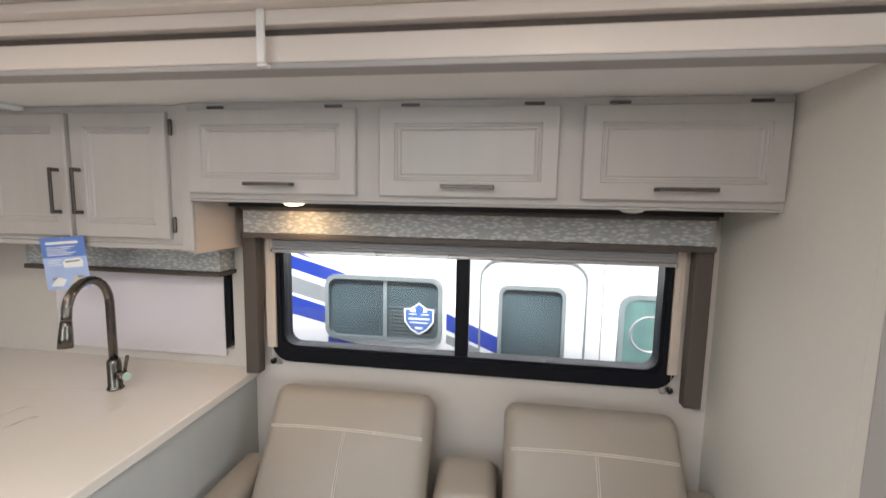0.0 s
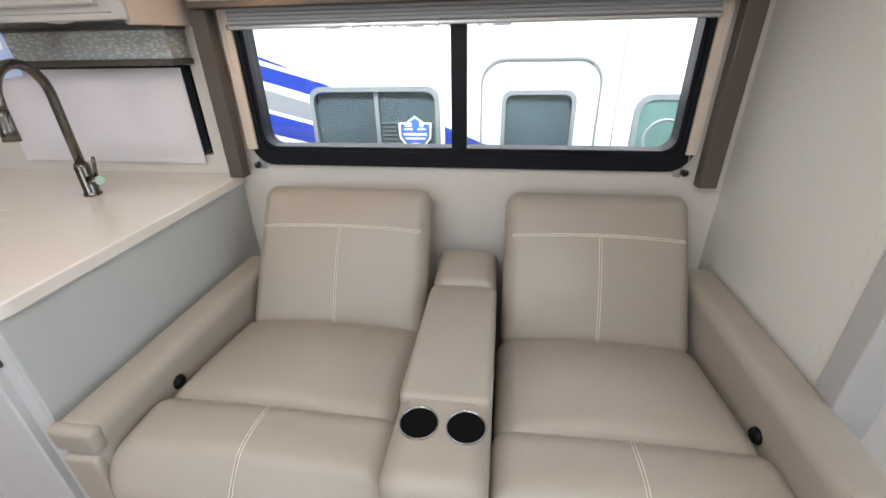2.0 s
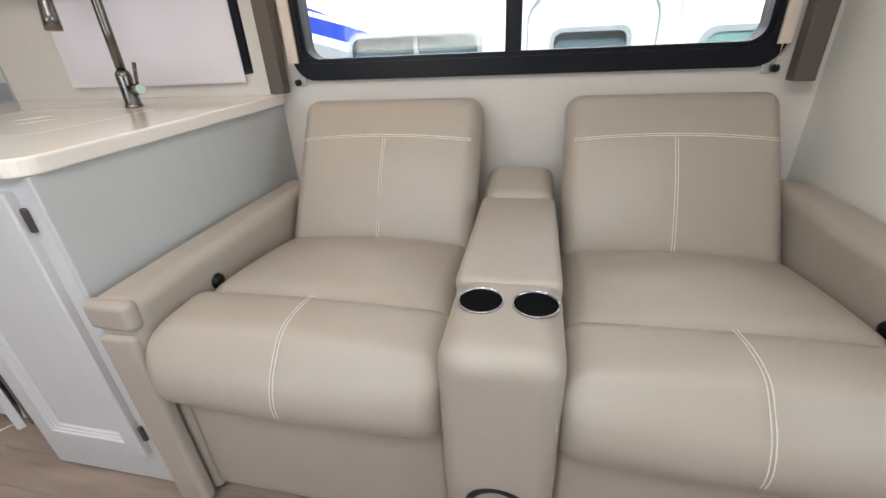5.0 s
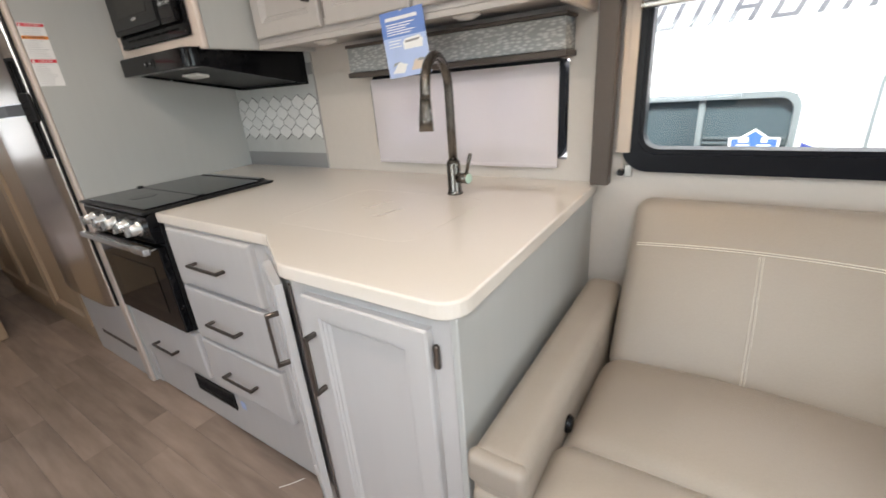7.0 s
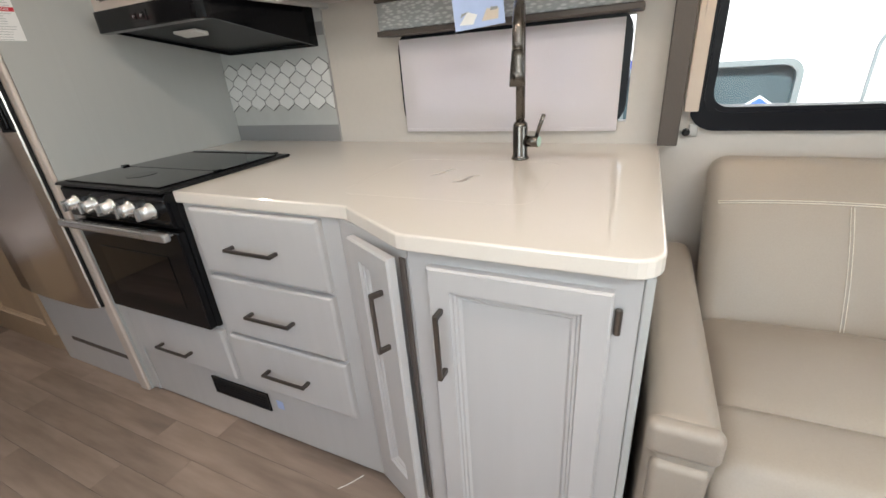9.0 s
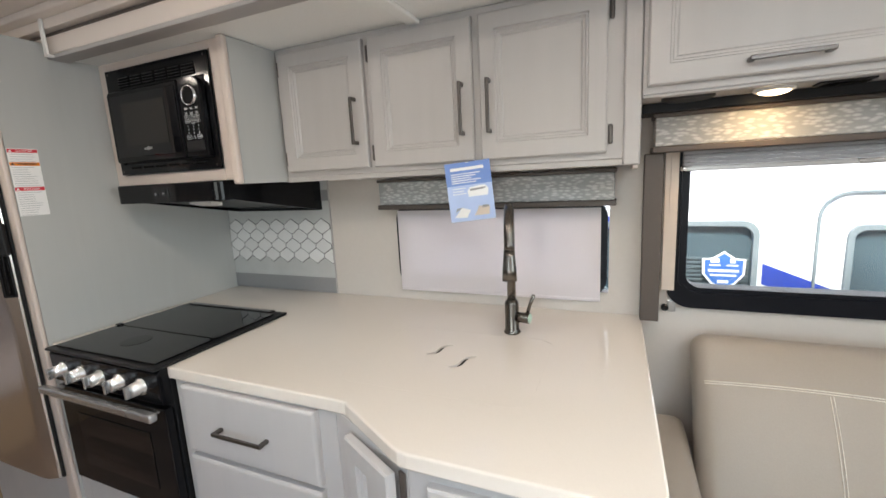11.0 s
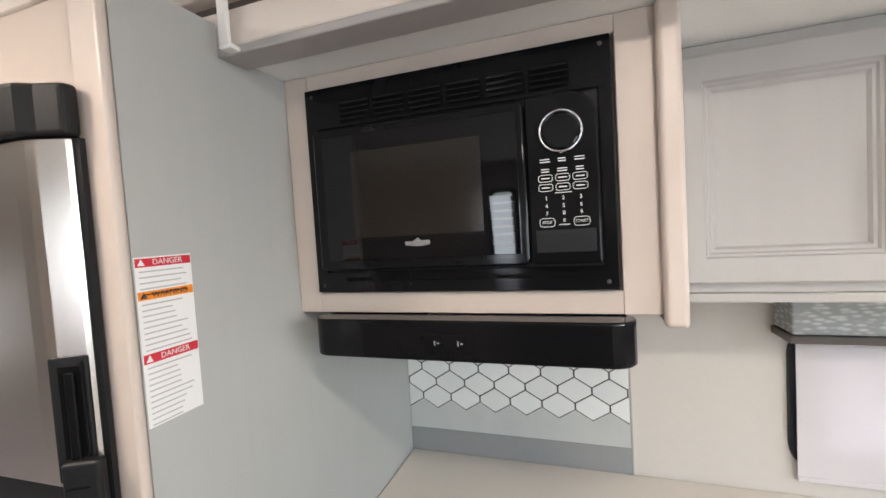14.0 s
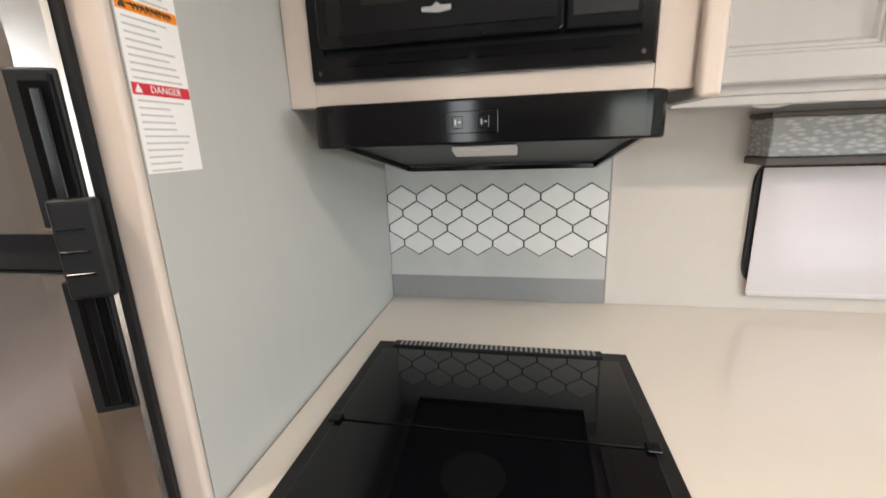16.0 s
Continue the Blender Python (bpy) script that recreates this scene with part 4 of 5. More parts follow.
def splashback():
    s = tagged(part("backsplash", box(LEFT + 0.001, -1.813, BACK - 0.006, BACK - 0.0005, 0.9305, 1.4575, 0.001, 1), CONCRETE, None), "grey stone-look splashback with white hexagon tiles", "", "", "structure")
    part("dark_band", box(LEFT + 0.001, -1.813, BACK - 0.0075, BACK - 0.0062, 0.931, 1.002, 0), DKSTRIP, s)
    part("dark_band", box(LEFT + 0.001, -1.813, BACK - 0.0075, BACK - 0.0062, 1.352, 1.40, 0), DKSTRIP, s)
    part("edge_strip", box(-1.8128, -1.8085, BACK - 0.008, BACK - 0.0005, 0.9305, 1.4395, 0.001, 1), GREYTRIM, s)
    p, h, e, w = 0.0447, 0.0716, 0.0178, 0.0877

    def outline(cx, cz, g):
        pts = [(0, h / 2), (w / 2, e / 2), (w / 2, -e / 2), (0, -h / 2), (-w / 2, -e / 2), (-w / 2, e / 2)]
        k = [1 - g / (w / 2), 1 - g / (h / 2)]
        q = [(cx + x * k[0], cz + z * k[1]) for x, z in pts]
        return q

    def clipped(poly, lo, hi):
        for lim, sign in ((lo, 1), (hi, -1)):
            out = []
            for a, b in zip(poly, poly[1:] + poly[:1]):
                ia, ib = sign * (a[0] - lim) >= 0, sign * (b[0] - lim) >= 0
                if ia:
                    out.append(a)
                if ia != ib:
                    f = (lim - a[0]) / (b[0] - a[0])
                    out.append((lim, a[1] + f * (b[1] - a[1])))
            poly = out
        return poly

    lo, hi = -2.4325, -1.8145
    for row in range(4):
        cz = 1.273 - h / 2 - p * row
        for k in range(-1, 9):
            cx = -2.387 + w * k + (w / 2 if row % 2 else 0)
            grout, tile = clipped(outline(cx, cz, -0.0014), lo, hi), clipped(outline(cx, cz, 0.0021), lo, hi)
            if len(tile) > 2 and max(q[0] for q in tile) - min(q[0] for q in tile) > 0.006:
                part("tile_bed", prism(grout, BACK - 0.0072 - 0.0001 * (k % 2) - 0.0002 * (row % 2), BACK - 0.0061, 0, None, "y"), GROUT, s)
                part("hex_tile", prism(tile, BACK - 0.0095, BACK - 0.0068, 0.0006, None, "y"), TILE, s)


splashback()


def faucet():
    f = thing("faucet", (-0.93, 1.63, 0.930), "dark gunmetal pull-down gooseneck faucet on the counter", "faucet")
    bx, by = -0.937, 1.634
    part("base", lathe([(0, 0.0005), (0.025, 0.0005), (0.027, 0.004), (0.024, 0.009), (0.022, 0.014), (0.022, 0.095), (0.020, 0.105), (0.0145, 0.112), (0, 0.112)], (bx, by, 0.930)), FAUCET, f, smooth=True)
    ux, uy = 0.22, -0.9755
    pts = [(bx, by, 1.026), (bx, by, 1.15), (bx, by, 1.245)]
    for a in range(15, 181, 15):
        d = 0.092 * (1 - math.cos(radians(a)))
        pts.append((bx + ux * d, by + uy * d, 1.245 + 0.092 * math.sin(radians(a))))
    pts.append((bx + ux * 0.188, by + uy * 0.188, 1.225))
    part("gooseneck", tube(pts, 0.0135, 16), FAUCET, f, smooth=True)
    e = pts[-1]
    part("spray_head", tube([(e[0], e[1], e[2] + 0.004), (e[0] + ux * 0.001, e[1] + uy * 0.001, e[2] - 0.01), (e[0] + ux * 0.006, e[1] + uy * 0.006, e[2] - 0.045), (e[0] + ux * 0.010, e[1] + uy * 0.010, e[2] - 0.075)],
                            0.017, 16, None, [0.0145, 0.0155, 0.0185, 0.0195]), FAUCET, f, smooth=True)
    part("lever_hub", tube([(bx + 0.018, by - 0.004, 0.985), (bx + 0.058, by - 0.010, 0.985)], 0.0165, 16), FAUCET, f, smooth=True)
    part("lever", tube([(bx + 0.048, by - 0.008, 0.992), (bx + 0.060, by - 0.012, 1.03), (bx + 0.072, by - 0.016, 1.062)], 0.0055, 10), FAUCET, f, smooth=True)
    part("sticker", tube([(bx + 0.0582, by - 0.0102, 0.985), (bx + 0.0592, by - 0.0104, 0.985)], 0.0152, 16), GREENSTICKER, f, "pale green round sticker")


faucet()


def leaflet():
    p = thing("leaflet", (-1.045, 1.60, 1.30), "blue printed leaflet hanging from the cabinet edge", "leaflet")
    m = Matrix.Translation((-1.045, 1.588, 1.383)) @ pose(0, 0, 0, 0, -5, 14)
    part("sheet", box(-0.068, 0.068, 0, 0.0006, -0.088, 0.088, 0, 1, None, m), BLUE, p)
    def bar(x0, x1, z0, z1, mat, k=0, name="print"):
        part(name, box(x0, x1, -0.0008 - 0.0004 * k, -0.0002 - 0.0004 * k, z0, z1, 0, 1, None, m), mat, p)
    bar(-0.068, 0.068, -0.088, 0.020, PALEBLUE, 0, "picture_field")
    bar(-0.052, 0.048, 0.064, 0.073, WHITEINK, 0, "headline")
    for k in range(5):
        bar(-0.052, 0.036 - 0.014 * (k % 3), 0.053 - 0.0065 * k, 0.0555 - 0.0065 * k, WHITEINK, 0, "text_line")
    for k in range(3):
        bar(-0.052, -0.012 - 0.006 * (k % 2), 0.010 - 0.008 * k, 0.0125 - 0.008 * k, WHITEINK, 1, "text_line")
    def patch(pts, mat, k, name):
        t = prism(pts, -0.0010 - 0.0004 * k, -0.0004 - 0.0004 * k, 0, None, "y")
        bmesh.ops.transform(t, matrix=m, verts=t.verts)
        part(name, t, mat, p)
    patch([(-0.006, -0.016), (0.052, -0.016), (0.056, 0.004), (0.046, 0.016), (0.0, 0.012), (-0.008, 0.002)], WHITEINK, 1, "coach_picture")
    patch([(0.0, 0.001), (0.04, 0.003), (0.05, 0.009), (0.0, 0.007)], DKSTRIP, 2, "coach_picture")
    patch([(-0.056, -0.075), (-0.018, -0.078), (-0.004, -0.056), (-0.03, -0.046)], WHITEINK, 1, "photo")
    patch([(-0.05, -0.058), (-0.034, -0.05), (-0.026, -0.046), (-0.046, -0.048)], DKSTRIP, 2, "photo")
    patch([(0.006, -0.074), (0.05, -0.074), (0.054, -0.05), (0.022, -0.046)], TAN, 1, "photo")
    patch([(0.03, -0.052), (0.05, -0.052), (0.052, -0.046), (0.034, -0.044)], DKSTRIP, 2, "photo")
    part("clip", box(-0.004, 0.004, -0.001, 0.028, 0.084, 0.0885, 0.001, 1, None, m), SILVER, p)


leaflet()


def warning_label():
    s = thing("warning_label", (LEFT, 1.148, 1.377), "white safety label with red and orange headings on the panel", "label")
    x, up = LEFT + 0.0008, -0.005
    y0, y1 = 1.1130, 1.192
    part("paper", box(LEFT + 0.0002, x, y0, y1, 1.376 + up, 1.594 + up, 0), PAPER, s)
    def bar(a, b, z0, z1, mat, name="text_line"):
        return part(name, box(x + 0.0001, x + 0.0004, a, b, z0 + up, z1 + up, 0), mat, s)
    for word, z0, z1, mat, ink in (("DANGER", 1.581, 1.592, RED, WHITEINK), ("WARNING", 1.539, 1.550, ORANGE, DARKINK), ("DANGER", 1.458, 1.470, RED, WHITEINK)):
        bar(y0 + 0.001, y1 - 0.001, z0, z1, mat, "heading_band")
        part("heading", writing(word, 0.0104, Matrix.Translation((x + 0.0008, 1.157, (z0 + z1) / 2 + up)) @ pose(0, 0, 0, 90, 0, 90), 0.0002), ink, s)
        part("warning_triangle", prism([(1.1165, z0 + 0.002 + up), (1.126, z0 + 0.002 + up), (1.1213, z1 - 0.001 + up)], x + 0.0005, x + 0.0009, 0, None, "x"), ink, s)
    rng = random.Random(4)
    for top, n in ((1.576, 5), (1.534, 9), (1.453, 11)):
        for k in range(n):
            bar(y0 + 0.005, y1 - 0.006 - 0.03 * rng.random(), top - 0.0073 * k - 0.0018, top - 0.0073 * k, INK)


warning_label()


# ---- refrigerator ----
def refrigerator():
    f = thing("refrigerator", (-2.79, 1.4, 0.3), "stainless two-door refrigerator with black handles beside the panel", "refrigerator")
    part("body", box(-3.09, -2.4930, 1.1495, 1.75, 0.405, 1.80, 0.002), BLACKM, f)
    rise = [(-3.085, 1.148), (-3.085, 1.092), (-3.070, 1.072), (-2.95, 1.060), (-2.79, 1.055), (-2.63, 1.057), (-2.54, 1.0595), (-2.520, 1.0615), (-2.508, 1.065), (-2.480, 1.080), (-2.478, 1.086), (-2.493, 1.090), (-2.493, 1.148)]

    def door(z0, z1, name):
        return part(name, prism(rise, z0, z1, 0.0), STEEL, f)
    up = door(1.318, 1.735, "freezer_door")
    low = door(0.425, 1.270, "fridge_door")
    cap = part("top_cap", prism([(-3.085, 1.148), (-3.085, 1.075), (-2.79, 1.042), (-2.55, 1.046), (-2.515, 1.052), (-2.500, 1.064), (-2.470, 1.076), (-2.470, 1.094), (-2.493, 1.0955), (-2.493, 1.148)], 1.738, 1.800, 0.006), BLACKM, f, "black top cap")
    part("latch_hole", box(-2.612, -2.548, 1.0405, 1.0455, 1.752, 1.786, 0.002), CUPBLACK, cap)
    part("divider", prism([(-3.08, 1.148), (-3.08, 1.10), (-2.79, 1.068), (-2.52, 1.073), (-2.484, 1.088), (-2.493, 1.148)], 1.2725, 1.3155, 0), BLACKM, f)
    # the pockets lie along the doors' slanted edge
    turn = math.degrees(math.atan2(0.015, 0.028))
    for owner, z0, z1 in ((up, 1.322, 1.476), (low, 1.104, 1.264)):
        m = Matrix.Translation((-2.4965, 1.0705, 0)) @ pose(0, 0, 0, 0, 0, turn)
        part("handle_pocket", box(-0.0225, 0.0200, -0.0030, 0.004, z0, z1, 0.0025, 2, None, m), BLACKM, owner, "black handle pocket")
        part("handle_recess", box(-0.0120, 0.0145, -0.0036, -0.0031, z0 + 0.008, z1 - 0.012, 0, 1, None, m), CUPBLACK, owner)
        part("handle_grip", box(-0.0040, 0.0075, -0.0085, -0.0037, z0 + 0.012, z1 - 0.018, 0.002, 2, None, m), BLACK, owner, "glossy black grip")
        part("handle_edge", box(0.0125, 0.0165, -0.0060, -0.0031, z0 + 0.004, z1 - 0.006, 0.001, 1, None, m), BLACK, owner)
    m = Matrix.Translation((-2.482, 1.0700, 0)) @ pose(0, 0, 0, 0, 0, turn)
    latch = part("latch_cover", box(-0.024, 0.018, -0.010, 0.008, 1.246, 1.352, 0.005, 3, None, m), BLACKM, f, "black ribbed latch cover")
    for k in range(3):
        part("rib", box(-0.020, 0.006, -0.0112, -0.0101, 1.272 + 0.024 * k, 1.275 + 0.024 * k, 0.0004, 1, None, m), BLACK, latch)
    for z in (1.2712, 1.3168):
        part("chrome_line", prism([(-3.08, 1.094), (-2.79, 1.0535), (-2.508, 1.0625), (-2.508, 1.070), (-2.79, 1.062), (-3.08, 1.10)], z - 0.0015, z + 0.0010, 0), CHROME, f, "chrome line")
    part("side_seal", prism([(-2.4925, 1.0905), (-2.477, 1.0868), (-2.470, 1.089), (-2.470, 1.0955), (-2.4925, 1.0975)], 0.425, 1.737, 0), BLACKM, f)
    b = thing("refrigerator_plinth", (-2.764, 1.3, 0), "greige plinth panel with a slot under the refrigerator", "plinth")
    part("panel", box(-3.09, -2.4890, 1.112, 1.7, 0.0, 0.403, 0.003), CABBASE, b)
    part("slot", box(-2.95, -2.51, 1.1095, 1.1118, 0.14, 0.162, 0.001, 1), DARKGAP, b)
    o = thing("refrigerator_header", (-2.764, 1.2, 1.83), "cream panel above the refrigerator", "panel")
    part("panel", box(-3.09, -2.4890, 1.1125, 1.27, 1.803, 1.925, 0.002), EDGE, o)
    part("top_moulding", box(-3.09, -2.4890, 1.107, 1.27, 1.9255, 1.943, 0.004), FASCIA, o)


refrigerator()
_t = thing("wardrobe", (-4.0, 1.4, 0), "tan wooden wardrobe past the refrigerator", "wardrobe")
part("carcass", box(-4.9, -3.105, 1.13, 1.74, 0.0, 2.045, 0.003), WOOD, _t)
for _k in range(3):
    part("door", front(-4.88 + 0.59 * _k, -4.31 + 0.59 * _k, 0.12, 1.98, 1.13), WOOD, _t)
_t = thing("tall_cabinet", (-2.2, -0.95, 0), "dark tall cabinet across the aisle", "cabinet")
part("carcass", box(-2.30, -1.65, -1.0495, -0.75, 0, 1.55, 0.004), DKWOOD, _t)
_t = thing("bed", (-4.9, 0.0, 0), "made bed with a white quilt in the rear bedroom", "bed")
part("base", box(-5.55, -3.78, -1.0, 0.86, 0.0, 0.36, 0.01), WOOD, _t)
part("mattress", pad(1.84, 1.9, 0.20, 0.07, None, Matrix.Translation((-4.64, -0.06, 0.461))), BLIND, _t, "white quilted mattress", True)

_t = thing("pillow", (-5.28, 0.35, 0.562), "plump white pillow at the head of the bed", "pillow")
part("cover", pad(0.42, 0.66, 0.17, 0.075, None, Matrix.Translation((-5.28, 0.35, 0.649))), BLIND, _t, "", True)
_t = thing("window_blind", (-5.58, 0.4, 0.9), "white slatted blind over the rear bedroom window", "blind")
for _k in range(11):
    part("slat", box(-5.575, -5.571, -0.14, 0.94, 0.915 + 0.05 * _k, 0.943 + 0.05 * _k, 0.001, 1), BLIND, _t)
part("headrail", box(-5.599, -5.56, -0.16, 0.96, 1.485, 1.525, 0.004), EDGE, _t)
part("bottom_rail", box(-5.599, -5.56, -0.16, 0.96, 0.865, 0.905, 0.004), EDGE, _t)
for _y in (-0.16, 0.94):
    part("side_rail", box(-5.599, -5.576, _y, _y + 0.02, 0.9055, 1.4845, 0.002), EDGE, _t)


# ---- sofa ----
def bulged(k, axis=2, sx=1.0, sy=1.0, only=1):
    def f(p):
        o = [a for a in range(3) if a != axis]
        u, w = p[o[0]] / sx, p[o[1]] / sy
        if only * p[axis] > 0:
            p = p.copy()
            p[axis] += only * k * max(0, 1 - u * u) * max(0, 1 - w * w)
        return p
    return f


def stitch(points, owner, gap=0.005, across=(1, 0, 0), r=0.0009):
    """A double row of cream stitches along points."""
    a = Vector(across) * gap / 2
    t = bmesh.new()
    for s in (-1, 1):
        tube([Vector(p) + s * a for p in points], r, 5, t)
    part("stitching", t, THREAD, owner, "cream double stitching")


def seat(owner, x0, x1, seam_side):
    mid, w = (x0 + x1) / 2, x1 - x0
    # backrest, leaning to the wall
    lean = 33.0
    hb, tb = 0.515, 0.10
    m = Matrix.Translation((mid, 1.517, 0.500)) @ pose(0, 0, 0, -lean, 0, 0) @ Matrix.Translation((0, tb / 2, hb / 2))
    f = bulged(0.034, 1, w / 2, hb / 2, -1)
    b = part("backrest", pad(w - 0.012, tb, hb, 0.046, f, m, 10), LEATHER, owner, "taupe leather backrest with cream stitching", True)

    def on(u, v):
        return m @ (f(Vector((u * (w - 0.012) / 2, -tb / 2, v * hb / 2))) + Vector((0, -0.0016, 0)))
    stitch([on(u / 12, 0.43 - 0.03 * (u / 12) ** 2) for u in range(-12, 13)][1:-1], b, 0.006, (0, 0.54, 0.84), 0.0015)
    stitch([on(0.02, v / 12 - 0.02) for v in range(-10, 6)], b, 0.007, (1, 0, 0))
    # seat cushion, rising to the front
    ms = Matrix.Translation((mid, 1.345, 0.470)) @ pose(0, 0, 0, -6.0, 0, 0)
    part("seat", pad(w + 0.012, 0.43, 0.17, 0.060, bulged(0.044, 2, w / 2, 0.22), ms, 10), LEATHER, owner, "taupe leather seat cushion", True)
    # footrest pad rolled over the front, drawn in at its lower edge
    fw, fd, fh = w + 0.03, 0.225, 0.225

    def fp(p):
        u = max(0.0, 1 - (2 * p.x / fw) ** 2)
        a, b = 2 * p.y / fd, 2 * p.z / fh
        if a < 0.2:
            k = 0.5 * min(1.0, 0.2 - a)
            a, b = a * math.sqrt(max(0.0, 1 - k * b * b)), b * math.sqrt(max(0.0, 1 - k * a * a))
        p = Vector((p.x, a * fd / 2, b * fh / 2))
        if p.z > 0:
            p.z += 0.020 * u * max(0, 1 - a * a)
        if p.y < 0:
            p.y -= 0.016 * u * max(0, 1 - b * b)
        return p
    mp = Matrix.Translation((mid, 1.060, 0.468)) @ pose(0, 0, 0, 2, 0, 0)
    p = part("footrest_pad", pad(fw, fd, fh, 0.052, fp, mp, 14), LEATHER, owner, "taupe leather footrest pad", True)
    line = [Vector((0, fd / 2 - 0.03 - 0.018 * k, fh / 2)) for k in range(11)]
    line += [Vector((0, -fd / 2, fh / 2 - 0.012 - 0.016 * k)) for k in range(9)]
    line = [mp @ (fp(v.copy()) + Vector((0, -0.0012, 0.0010))) for v in line]
    stitch(line, p, 0.007, (1, 0, 0))
    part("front_panel", pad(fw - 0.01, 0.06, 0.36, 0.018, bulged(0.01, 1, fw / 2, 0.18, -1), Matrix.Translation((mid, 1.045, 0.225)), 6), LEATHER, owner, "", True)
    bx = x0 - 0.005 if seam_side < 0 else x1 + 0.005
    k = part("recline_button", lathe([(0.019, 0), (0.021, 0.004), (0.016, 0.012), (0.007, 0.014), (0, 0.014)] if seam_side < 0 else [(0.019, 0), (0.021, -0.004), (0.016, -0.012), (0.007, -0.014), (0, -0.014)], (bx, 1.215, 0.562), "x", 16), BLACK, owner, "black recline button", True)


def arm(owner, x0, x1, up=0.0):
    """One padded arm: a round-topped upper block that runs the whole depth, over a slimmer front post."""
    mid, w = (x0 + x1) / 2, x1 - x0
    part("armrest", pad(w, 0.82, 0.30, 0.034, bulged(0.006, 2, w / 2, 0.41), Matrix.Translation((mid, 1.39, 0.497 + up)), 8), LEATHER, owner, "padded taupe leather armrest", True)
    part("arm_panel", pad(w - 0.012, 0.78, 0.33 + up, 0.02, None, Matrix.Translation((mid, 1.40, 0.185 + up / 2)), 4), LEATHER, owner, "", True)
    part("arm_cap", pad(w + 0.002, 0.036, 0.070, 0.017, None, Matrix.Translation((mid, 0.992, 0.611 + up)), 4), LEATHER, owner, "", True)
    part("arm_front", pad(w - 0.024, 0.036, 0.545 + up, 0.014, None, Matrix.Translation((mid, 0.987, 0.295 + up / 2)), 4), LEATHER, owner, "", True)


def sofa():
    s = thing("theater_sofa", (0.28, 1.4, 0.0), "taupe leather two-seat reclining sofa with a cup-holder console", "sofa")
    arm(s, -0.542, -0.428)
    arm(s, 1.010, 1.127, 0.032)
    seat(s, -0.424, 0.188, -1)
    seat(s, 0.426, 1.006, 1)
    x0, x1 = 0.200, 0.415
    mid, w = (x0 + x1) / 2, x1 - x0

    def nose(p):
        """Draws the lower front back a little and rounds the nose."""
        if p.y < -0.2:
            p.y += 0.03 * max(0, -p.z / 0.3)
        return p
    tray = part("console_body", pad(w, 0.63, 0.625, 0.050, nose, Matrix.Translation((mid, 1.250, 0.3375)), 10), LEATHER, s, "taupe leather console with two cup holders", True)
    port = part("power_port", lathe([(0.060, 0.0), (0.060, 0.006), (0.054, 0.010), (0.047, 0.008), (0.043, 0.002)], (mid, 0.9425, 0.275), "y", 28), BLACKM, tray, "round black socket low on the console", True)
    part("port_well", lathe([(0.0435, 0.0018), (0.0, 0.0018)], (mid, 0.9425, 0.275), "y", 28), CUPBLACK, port)
    part("console_lid", pad(w - 0.002, 0.478, 0.055, 0.018, bulged(0.007, 2, w / 2, 0.22), Matrix.Translation((mid, 1.388, 0.632)), 8), LEATHER, s, "padded taupe leather console lid", True)
    part("console_back", pad(w - 0.004, 0.20, 0.16, 0.04, bulged(0.012, 2, w / 2, 0.1), Matrix.Translation((mid, 1.738, 0.605)) @ pose(0, 0, 0, 14, 0, 0), 6), LEATHER, s, "", True)
    for cx in (0.262, 0.362):
        part("cup_holder", lathe([(0.0425, 0.0), (0.043, 0.003), (0.0418, 0.0045), (0.0402, 0.0042), (0.0392, 0.0013)], (cx, 1.085, 0.6500), "z", 32), RIM, tray, "chrome cup holder rim", True)
        part("cup_well", lathe([(0.0394, 0.0012), (0.0, 0.0012)], (cx, 1.085, 0.6500), "z", 32), CUPBLACK, tray, "dark cup well")
    for x in (x0 + 0.010, x1 - 0.010):
        stitch([(x, 1.20 + 0.035 * k, 0.6555) for k in range(12)], s, 0.001)
        stitch([(x, 0.955 + 0.004 * k, 0.50 - 0.045 * k) for k in range(10)], s, 0.001)
    for fx in (-0.485, 0.31, 1.065):
        for fy in (1.05, 1.7):
            part("foot", lathe([(0.02, 0.0005), (0.022, 0.004), (0.022, 0.03), (0, 0.03)], (fx, fy, 0)), BLACKM, s)


sofa()


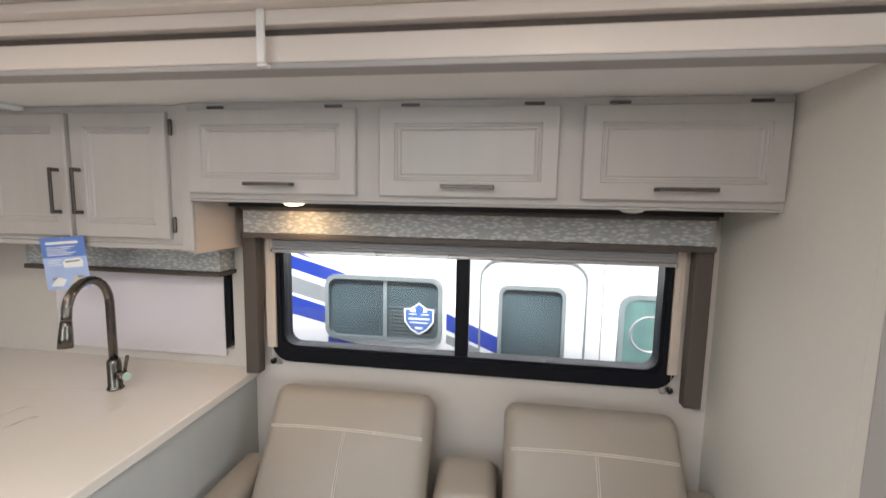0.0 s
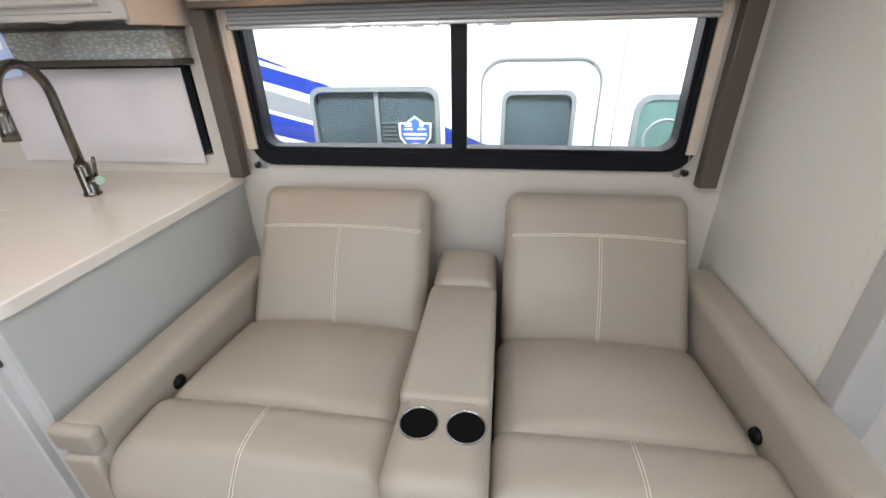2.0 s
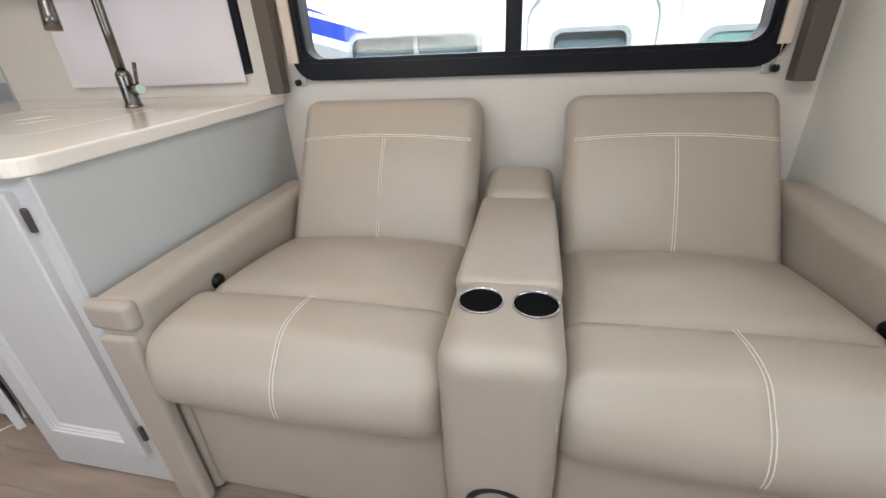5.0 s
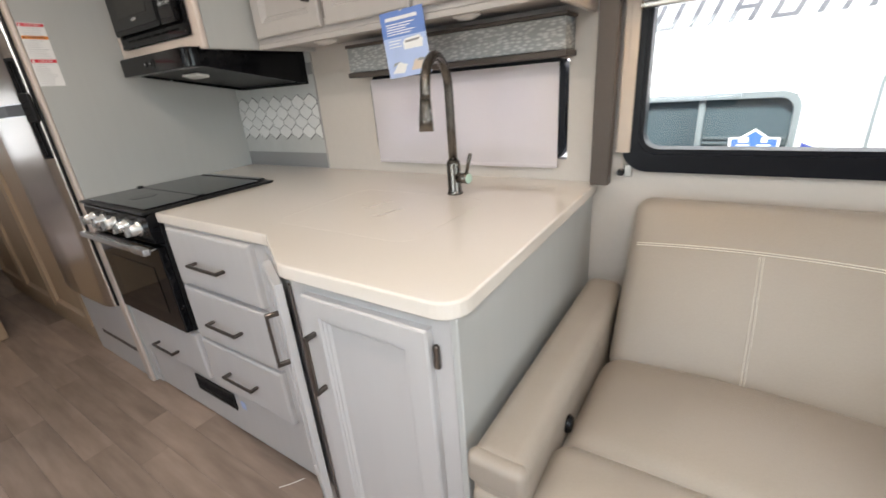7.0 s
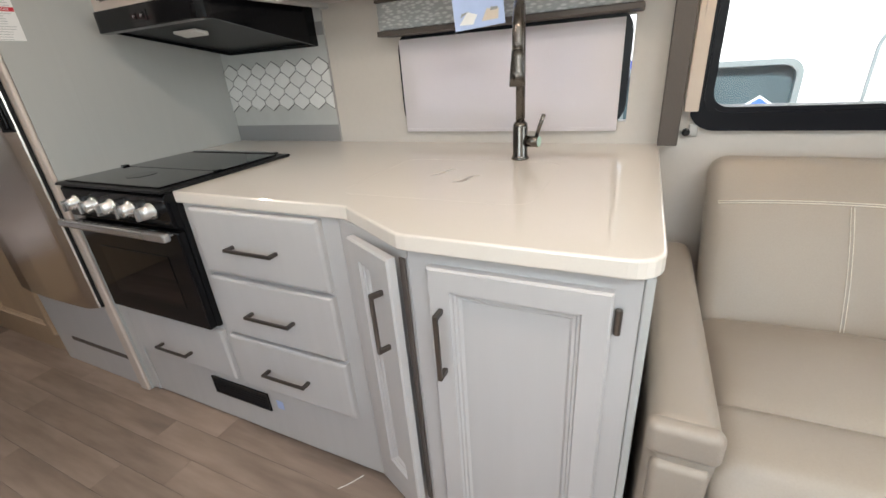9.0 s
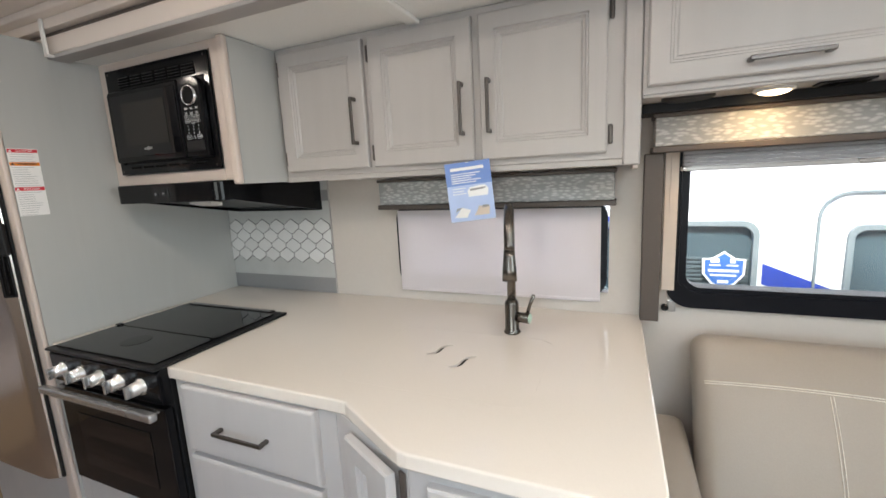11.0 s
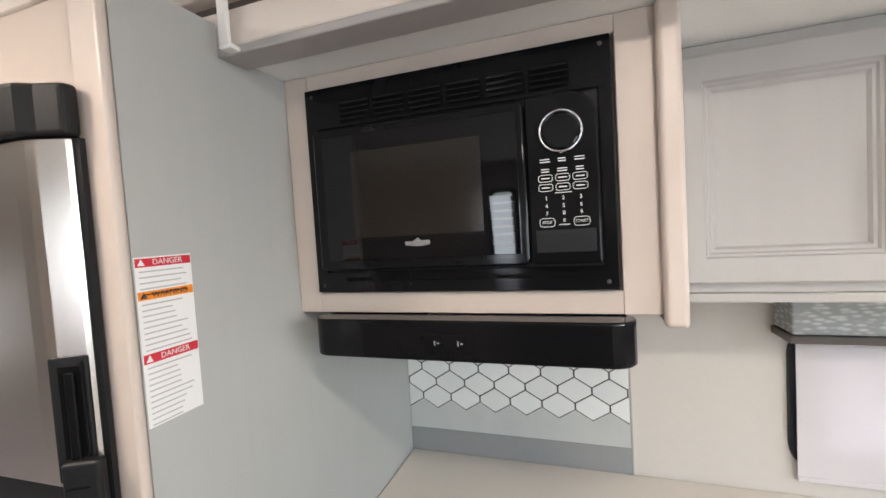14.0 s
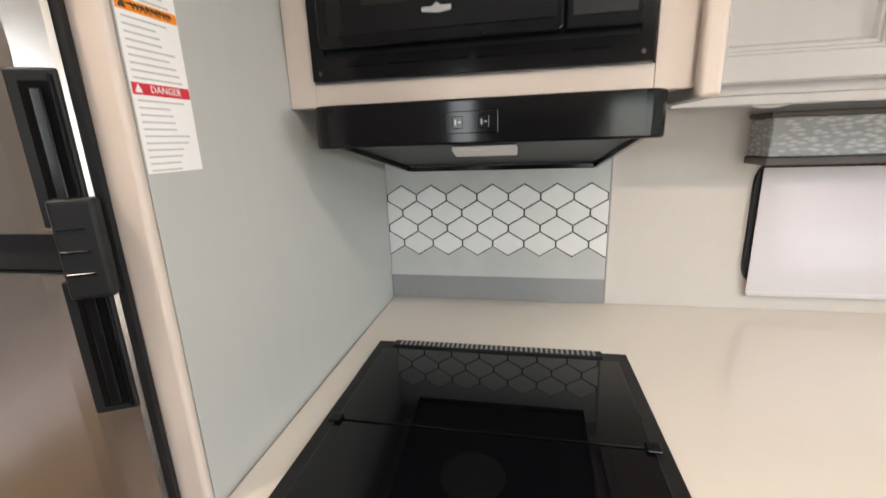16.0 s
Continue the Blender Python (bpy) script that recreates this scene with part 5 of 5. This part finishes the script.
# ---- outside: the coach parked alongside ----
def neighbour():
    Y = 3.0
    c = thing("motorhome", (0, Y, -0.6), "white motorhome with blue stripes parked alongside", "motorhome")
    part("body_wall", wall_with_holes(-6, 5, -0.35, 2.6, Y, Y + 0.06, [(-0.724, 0.022, 0.705, 1.110), (0.412, 0.790, 0.2, 1.084)]), RVWHITE, c)
    part("skirt", box(-6, 5, Y + 0.03, Y + 0.5, -0.7, -0.351, 0.01), RVGREY, c)
    part("roof", box(-6, 5, Y - 0.02, Y + 2.4, 2.6, 2.66, 0.03), RVWHITE, c)
    w = part("side_window", ring(rounded(-0.745, 0.040, 0.692, 1.126, 0.075), rounded(-0.719, 0.014, 0.717, 1.100, 0.06), Y - 0.025, Y + 0.01), RVSEAL, c, "rounded window with grey moulding")
    part("window_pane", box(-0.724, 0.022, Y + 0.012, Y + 0.016, 0.705, 1.110, 0), RVGLASS, w)
    part("window_bar", box(-0.352, -0.325, Y - 0.01, Y + 0.0118, 0.718, 1.098, 0.003), RVSEAL, w)
    for k in range(9):
        part("inner_slat", box(-0.318, 0.008, Y + 0.002, Y + 0.008, 0.72 + 0.024 * k, 0.734 + 0.024 * k, 0.001, 1), RVLOUVRE, w)
    d = part("coach_door", ring(rounded(0.275, 0.932, -0.3, 1.268, 0.13, 8), rounded(0.286, 0.921, -0.28, 1.257, 0.119, 8), Y - 0.012, Y - 0.0005), RVSEAL, c, "entrance door outline")
    dw = part("door_window", ring(rounded(0.395, 0.808, 0.15, 1.104, 0.06), rounded(0.419, 0.784, 0.19, 1.080, 0.045), Y - 0.02, Y + 0.01), RVSEAL, d)
    part("window_pane", box(0.412, 0.790, Y + 0.012, Y + 0.016, 0.2, 1.084, 0), RVGLASS, d)
    def decal(pts, mat, k, name="stripe"):
        part(name, prism(pts, Y - 0.0016 - 0.0012 * k, Y - 0.0003 - 0.0012 * k, 0, None, "y"), mat, c)
    decal([(-2.6, 1.85), (-2.6, 1.60), (-0.72, 1.075), (-0.55, 1.10), (-0.9, 1.25)], RVBLUE, 0)
    decal([(-2.6, 1.56), (-2.6, 1.385), (-0.735, 0.925), (-0.735, 1.03)], RVGREY, 0)
    decal([(-2.6, 1.38), (-2.6, 1.19), (-0.735, 0.785), (-0.735, 0.90)], RVBLUE, 1)
    decal([(-0.735, 0.70), (-0.3, 0.61), (0.0, 0.52), (-0.25, 0.52), (-0.735, 0.645)], RVBLUE, 1)
    decal([(0.066, 0.90), (0.066, 0.79), (0.40, 0.65), (0.40, 0.76)], RVBLUE, 0)
    decal([(0.066, 0.76), (0.066, 0.70), (0.28, 0.62), (0.28, 0.68)], RVGREY, 0)
    decal([(-2.0, 1.56), (-2.0, 1.52), (-0.6, 1.13), (-0.65, 1.165)], RVWHITE, 1)
    out = [(-0.205, 0.915), (-0.16, 0.918), (-0.105, 0.957), (-0.05, 0.918), (-0.005, 0.915), (-0.008, 0.83), (-0.05, 0.775), (-0.105, 0.745), (-0.16, 0.775), (-0.202, 0.83)]
    out = [(x - 0.005, z + 0.009) for x, z in out]
    inner = [(-0.105 + 0.88 * (x + 0.105), 0.861 + 0.88 * (z - 0.861)) for x, z in out]
    s = part("shield_badge", prism(out, Y - 0.0225, Y - 0.0205, 0, None, "y"), WHITEINK, w, "blue and white shield sticker")
    part("badge_field", prism(inner, Y - 0.0235, Y - 0.0226, 0, None, "y"), BADGE, w)
    for x, z, a, b in ((-0.145, 0.905, 0.02, 0.012), (-0.065, 0.905, 0.012, 0.012), (-0.145, 0.880, 0.026, 0.004), (-0.065, 0.880, 0.026, 0.004), (-0.105, 0.850, 0.07, 0.007), (-0.105, 0.825, 0.06, 0.005), (-0.105, 0.79, 0.025, 0.008)):
        part("badge_mark", box(x - 0.005 - a, x - 0.005 + a, Y - 0.0245, Y - 0.0236, z + 0.009 - b, z + 0.009 + b, 0), WHITEINK, w)
    # the maker's wordmark as plain slanted bars, the first one taller
    for k in range(7):
        x, top = -0.60 + 0.155 * k, 1.575 if k == 0 else 1.545
        lean = 0.4 * (top - 1.425)
        for a, wide in ((0.0, 0.022), (0.075, 0.022)):
            part("name_bar", prism([(x + a, 1.425), (x + a + wide, 1.425), (x + a + wide + lean, top), (x + a + lean, top)], Y - 0.0016, Y - 0.0003, 0, None, "y"), RVNAME, c)
        h = (1.425, top - 0.016, 1.475)[k % 3]
        e = 0.4 * (h - 1.425)
        part("name_bar", prism([(x + e + 0.02, h), (x + e + 0.078, h), (x + e + 0.084, h + 0.016), (x + e + 0.026, h + 0.016)], Y - 0.0015, Y - 0.0003, 0, None, "y"), RVNAME, c)
    m = part("cab_window", ring(rounded(1.12, 2.2, 0.57, 1.08, 0.09), rounded(1.15, 2.17, 0.60, 1.05, 0.07), Y - 0.02, Y + 0.005), RVSEAL, c)
    part("cab_glass", prism(rounded(1.14, 2.18, 0.59, 1.06, 0.075), Y - 0.012, Y - 0.002, 0, None, "y"), RVTEAL, m)
    part("steering_wheel", lathe([(0.10, 0), (0.108, 0.006), (0.115, 0), (0.108, -0.006)], (1.30, Y - 0.0125, 0.84), "y", 28), DKSTRIP, m)
    part("door_seam", box(1.02, 1.026, Y - 0.003, Y - 0.0003, -0.3, 1.9, 0), RVSEAL, c)


neighbour()
structure("ground", box(-60, 60, -60, 60, -0.75, -0.70, 0), ASPHALT, "dark asphalt yard outside")


# ---- floor planks and small things ----
def planks():
    floor = bpy.data.objects["floor"]
    rng = random.Random(2)
    w, length = 0.104, 0.92
    meshes = {}

    def plank(n):
        """One plank mesh for each length, shared by all planks of that length."""
        if n not in meshes:
            bm = box(0, n - 0.0006, 0, w - 0.0006, -0.0055, 0.0, 0.0004, 1)
            me = bpy.data.meshes.new("plank")
            bm.to_mesh(me)
            bm.free()
            me.materials.append(PLANK)
            meshes[n] = me
        return meshes[n]

    for r in range(22):
        x, n = -5.6, round(length * rng.choice((0.25, 0.5, 0.75, 1.0)), 3)
        while x < 3.395:
            n = round(min(n, 3.398 - x), 3)
            ob = new("plank", plank(n))
            ob.parent = floor
            ob.location = (x, -1.05 + w * r, 0)
            x, n = x + n, length


_t = thing("cable_tie", (-1.33, 1.06, 0), "thin white plastic strip lying on the floor", "plastic strip")
part("strip", tube([(-1.36, 1.03, 0.002), (-1.335, 1.06, 0.002), (-1.31, 1.10, 0.002)], 0.0015, 6), LENS, _t)
planks()
